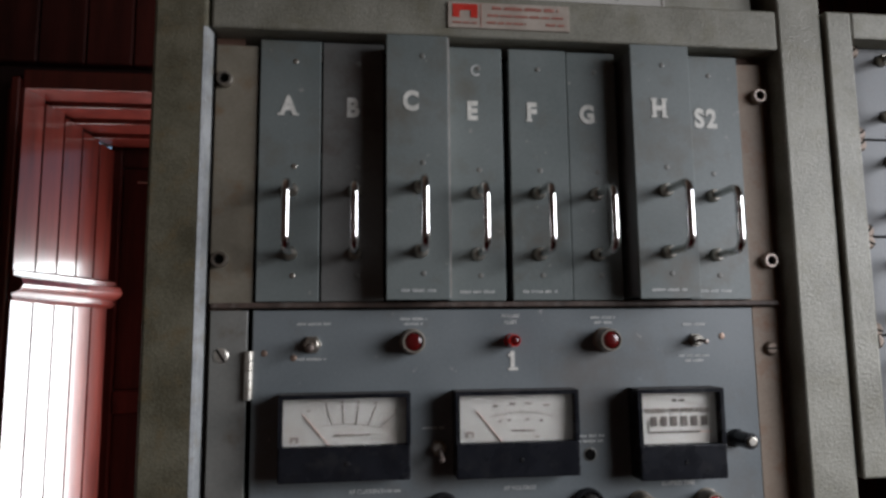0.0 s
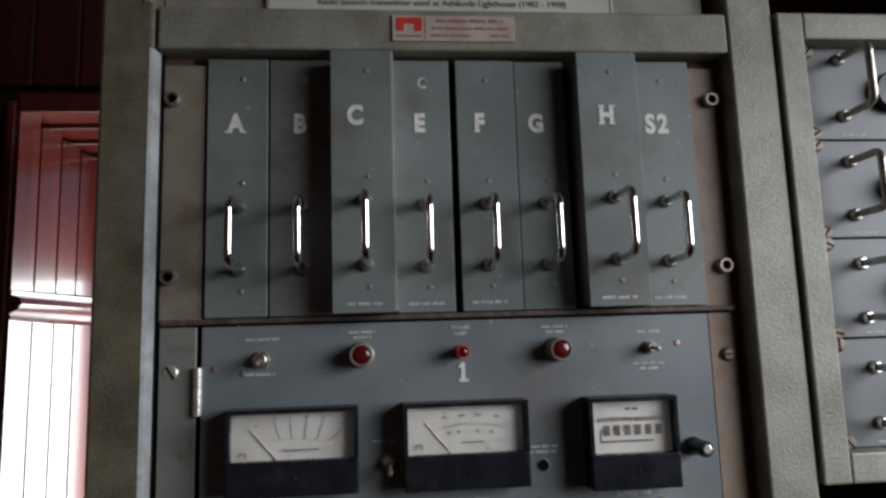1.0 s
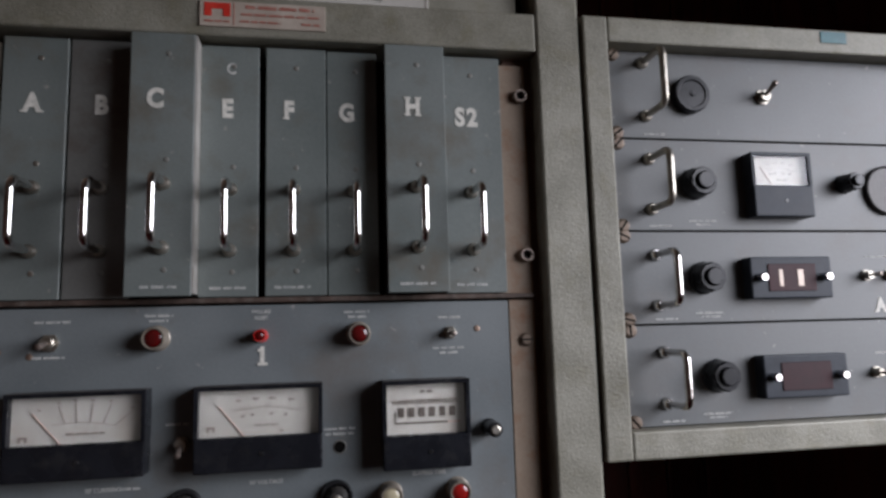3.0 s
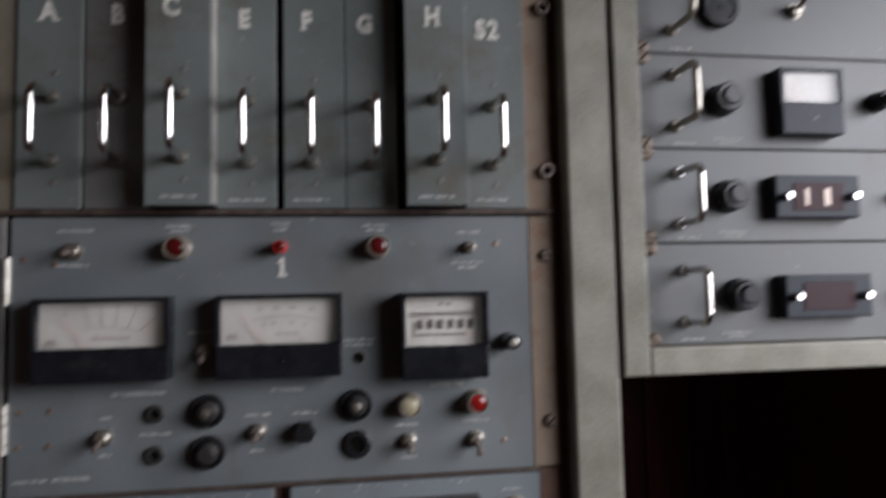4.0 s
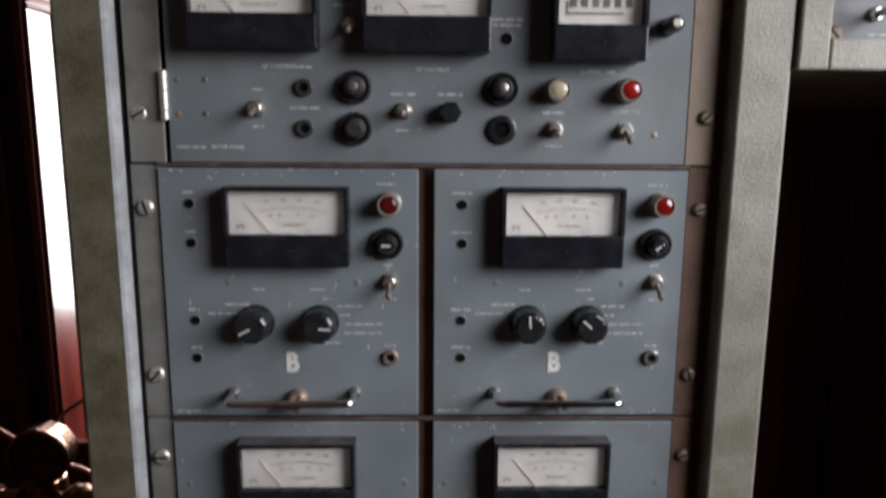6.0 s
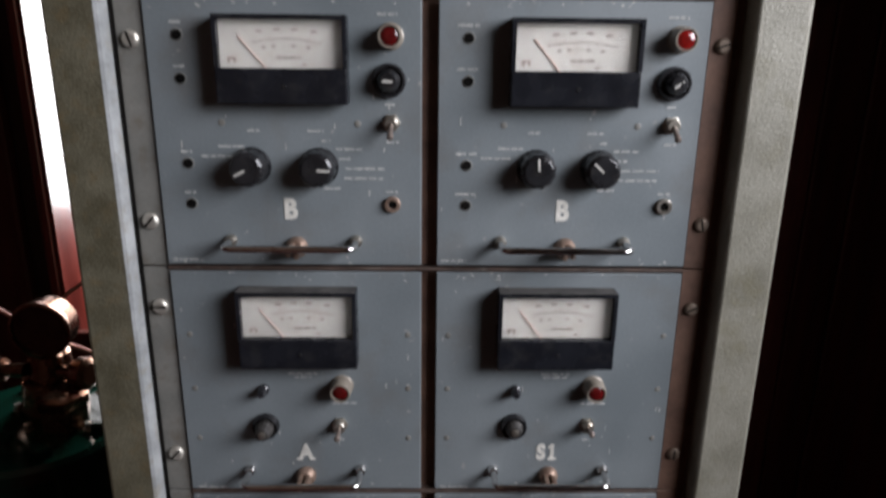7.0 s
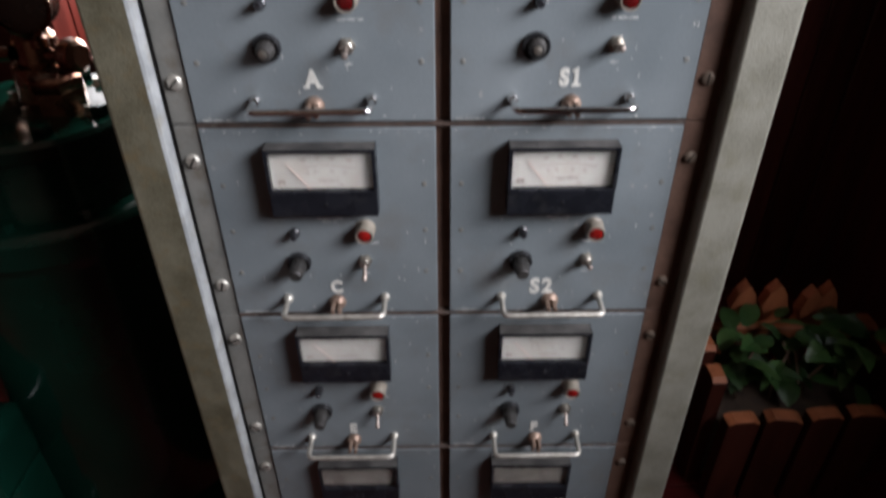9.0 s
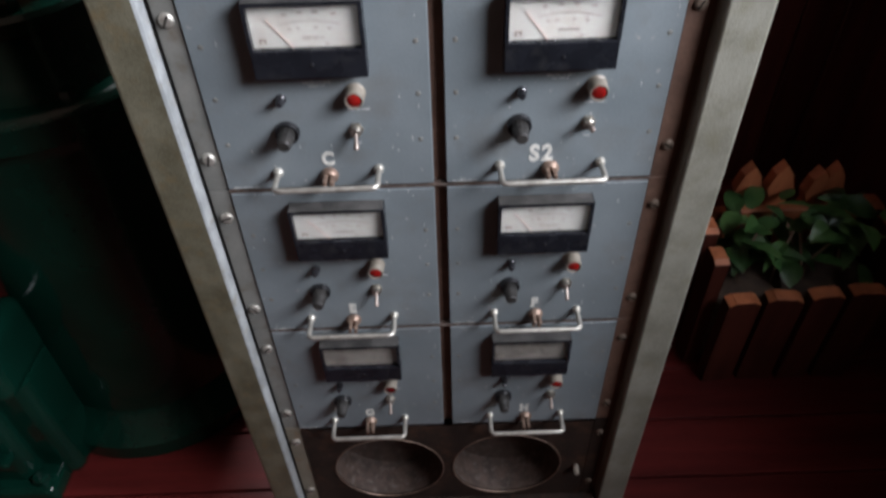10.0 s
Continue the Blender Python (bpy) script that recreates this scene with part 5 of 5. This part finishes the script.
for pts in ([(-0.86, 0.56, 0.975), (-0.761, 0.55, 0.912), (-0.66, 0.54, 0.852), (-0.593, 0.55, 0.819), (-0.555, 0.53, 0.803)], [(-0.64, 0.55, 0.905), (-0.618, 0.55, 0.930), (-0.590, 0.55, 0.948), (-0.45, 0.56, 1.04), (-0.36, 0.60, 1.10)]):
    part("copper_tube", tube(bmesh.new(), pts, 0.0036, 8), TUBE, tank, "thin dull copper tube")

# ---- green cast bracket on the floor in front of the tank ----
br = thing("pump_bracket", (-0.78, 0.10, 0), "glossy green cast iron pump bracket bolted beside the tank", "pump")
part("foot", box(bmesh.new(), -0.93, -0.695, 0.035, 0.165, 0.0, 0.045, 0.012, 3), GREEN, br)
bm = bmesh.new()
box(bm, -0.95, -0.73, 0.06, 0.18, 0.03, 0.34, 0.022, 3)
box(bm, -0.97, -0.665, 0.055, 0.19, 0.27, 0.39, 0.02, 3)
part("pedestal", bm, GREEN, br)
part("web", box(bmesh.new(), -0.800, -0.672, 0.090, 0.230, 0.0, 0.285, 0.022, 3), GREEN, br)
bm = bmesh.new()
for z in (0.12, 0.20):
    box(bm, -0.945, -0.735, 0.035, 0.065, z, z + 0.014, 0.005, 2)
part("rib", bm, GREEN, br)
for x, z in ((-0.71, 0.33), (-0.78, 0.33), (-0.86, 0.33)):
    part("bolt", lathe(bmesh.new(), [(0, 0.016), (0.012, 0.016), (0.014, 0.012)], (x, 0.056, z), (0, -1, 0), seg=6), GREEN, br)
for x in (-0.72, -0.89):
    part("bolt", lathe(bmesh.new(), [(0.044, 0.015), (0.058, 0.015), (0.060, 0.012)], (x, 0.06, 0), (0, 0, 1), seg=6), GREEN, br)

# ---- picket planter with a leafy plant ----
pl = thing("picket_planter", (0.69, 0.38, 0), "orange-stained wooden picket planter box standing on the floor", "planter")
PX0, PX1, PY0, PY1 = 0.520, 0.845, 0.272, 0.500


def picket(x, y, z0, w, h, turn=0, pointed=True, lean=0.0):
    b = bmesh.new()
    hw = w / 2
    if pointed:
        out = [(-hw, 0), (hw, 0), (hw, h * 0.74), (hw * 0.72, h * 0.785), (hw * 1.12, h * 0.85), (hw * 0.7, h * 0.94), (0, h), (-hw * 0.7, h * 0.94), (-hw * 1.12, h * 0.85), (-hw * 0.72, h * 0.785), (-hw, h * 0.74)]
    else:
        out = [(-hw, 0), (hw, 0), (hw, h - 0.006), (hw * 0.6, h), (-hw * 0.6, h), (-hw, h - 0.006)]
    front = [b.verts.new((px, -0.013, pz)) for px, pz in out]
    back = [b.verts.new((px, 0.013, pz)) for px, pz in out]
    b.faces.new(front)
    b.faces.new(back)
    for k in range(len(out)):
        q = (k + 1) % len(out)
        b.faces.new((front[k], front[q], back[q], back[k]))
    bmesh.ops.transform(b, matrix=pose(x, y, z0, lean, 0, turn), verts=b.verts)
    body = part("picket", b, PICKET if pointed else SHADEPICKET, pl, smooth=False)
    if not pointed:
        # Orange caps paint in the light on the tops of the dark boards.
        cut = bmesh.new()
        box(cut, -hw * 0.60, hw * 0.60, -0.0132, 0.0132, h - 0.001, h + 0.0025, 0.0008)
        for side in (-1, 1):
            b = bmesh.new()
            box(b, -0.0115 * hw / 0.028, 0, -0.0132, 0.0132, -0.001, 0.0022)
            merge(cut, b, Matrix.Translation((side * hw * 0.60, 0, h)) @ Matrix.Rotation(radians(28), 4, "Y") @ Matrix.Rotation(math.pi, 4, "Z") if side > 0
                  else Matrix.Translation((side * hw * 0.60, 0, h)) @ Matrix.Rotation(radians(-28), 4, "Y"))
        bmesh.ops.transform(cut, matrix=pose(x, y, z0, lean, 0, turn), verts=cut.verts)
        part("cut_end", cut, PICKET, body, "orange cut end painted as the lit top")
    return body


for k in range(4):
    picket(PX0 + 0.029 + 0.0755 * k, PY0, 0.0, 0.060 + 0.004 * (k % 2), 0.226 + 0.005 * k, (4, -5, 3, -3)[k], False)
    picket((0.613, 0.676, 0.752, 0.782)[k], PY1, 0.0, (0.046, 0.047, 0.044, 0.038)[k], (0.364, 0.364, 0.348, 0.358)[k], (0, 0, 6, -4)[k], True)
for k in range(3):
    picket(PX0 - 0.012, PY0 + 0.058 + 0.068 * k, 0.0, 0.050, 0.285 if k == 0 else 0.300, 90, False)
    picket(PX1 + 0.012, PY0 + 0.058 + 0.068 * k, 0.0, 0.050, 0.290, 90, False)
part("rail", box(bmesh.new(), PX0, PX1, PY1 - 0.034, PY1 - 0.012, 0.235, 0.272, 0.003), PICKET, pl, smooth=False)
part("rail", box(bmesh.new(), PX0 + 0.012, PX1 - 0.012, PY0 + 0.012, PY0 + 0.030, 0.06, 0.10, 0.003), SHADEPICKET, pl, smooth=False)
part("soil", box(bmesh.new(), PX0 + 0.002, PX1 - 0.002, PY0 + 0.032, PY1 - 0.036, 0.02, 0.185, 0.006), SOIL, pl)
plant = thing("potted_plant", (0.685, 0.385, 0.185), "green leafy plant growing in the picket planter", "plant")


def leaf_bm(length, width, fold=0.25, droop=0.5):
    b = bmesh.new()
    rows = []
    for k in range(7):
        t = k / 6
        w = width * math.sin(math.pi * min(1, t * 0.96 + 0.04)) ** 0.62 * (1 - 0.22 * t)
        z = -droop * length * t * t
        rows.append([b.verts.new((-w / 2, t * length, z + fold * w / 2)), b.verts.new((0, t * length, z)), b.verts.new((w / 2, t * length, z + fold * w / 2))])
    for p, q in zip(rows, rows[1:]):
        for k in (0, 1):
            b.faces.new((p[k], p[k + 1], q[k + 1], q[k]))
    bmesh.ops.solidify(b, geom=list(b.faces), thickness=0.0008)
    return b


leaf_dice = random.Random(21)
for k in range(84):
    px, py = leaf_dice.uniform(PX0 + 0.03, PX1 - 0.02), leaf_dice.uniform(PY0 + 0.06, PY1 - 0.05)
    pz = leaf_dice.uniform(0.23, 0.325)
    b = leaf_bm(leaf_dice.uniform(0.040, 0.072), leaf_dice.uniform(0.028, 0.050), leaf_dice.uniform(0.1, 0.5), leaf_dice.uniform(0.1, 0.7))
    bmesh.ops.transform(b, matrix=pose(px, py, pz, leaf_dice.uniform(-15, 40), leaf_dice.uniform(-25, 25), leaf_dice.uniform(0, 360)), verts=b.verts)
    part("leaf", b, LEAF, plant)
for k in range(12):
    px, py = leaf_dice.uniform(PX0 + 0.05, PX1 - 0.05), leaf_dice.uniform(PY0 + 0.07, PY1 - 0.06)
    part("stem", tube(bmesh.new(), [(px, py, 0.18), (px + leaf_dice.uniform(-0.02, 0.02), py, 0.23), (px + leaf_dice.uniform(-0.05, 0.05), py + leaf_dice.uniform(-0.03, 0.03), 0.30)], 0.0024, 6), STEM, plant)
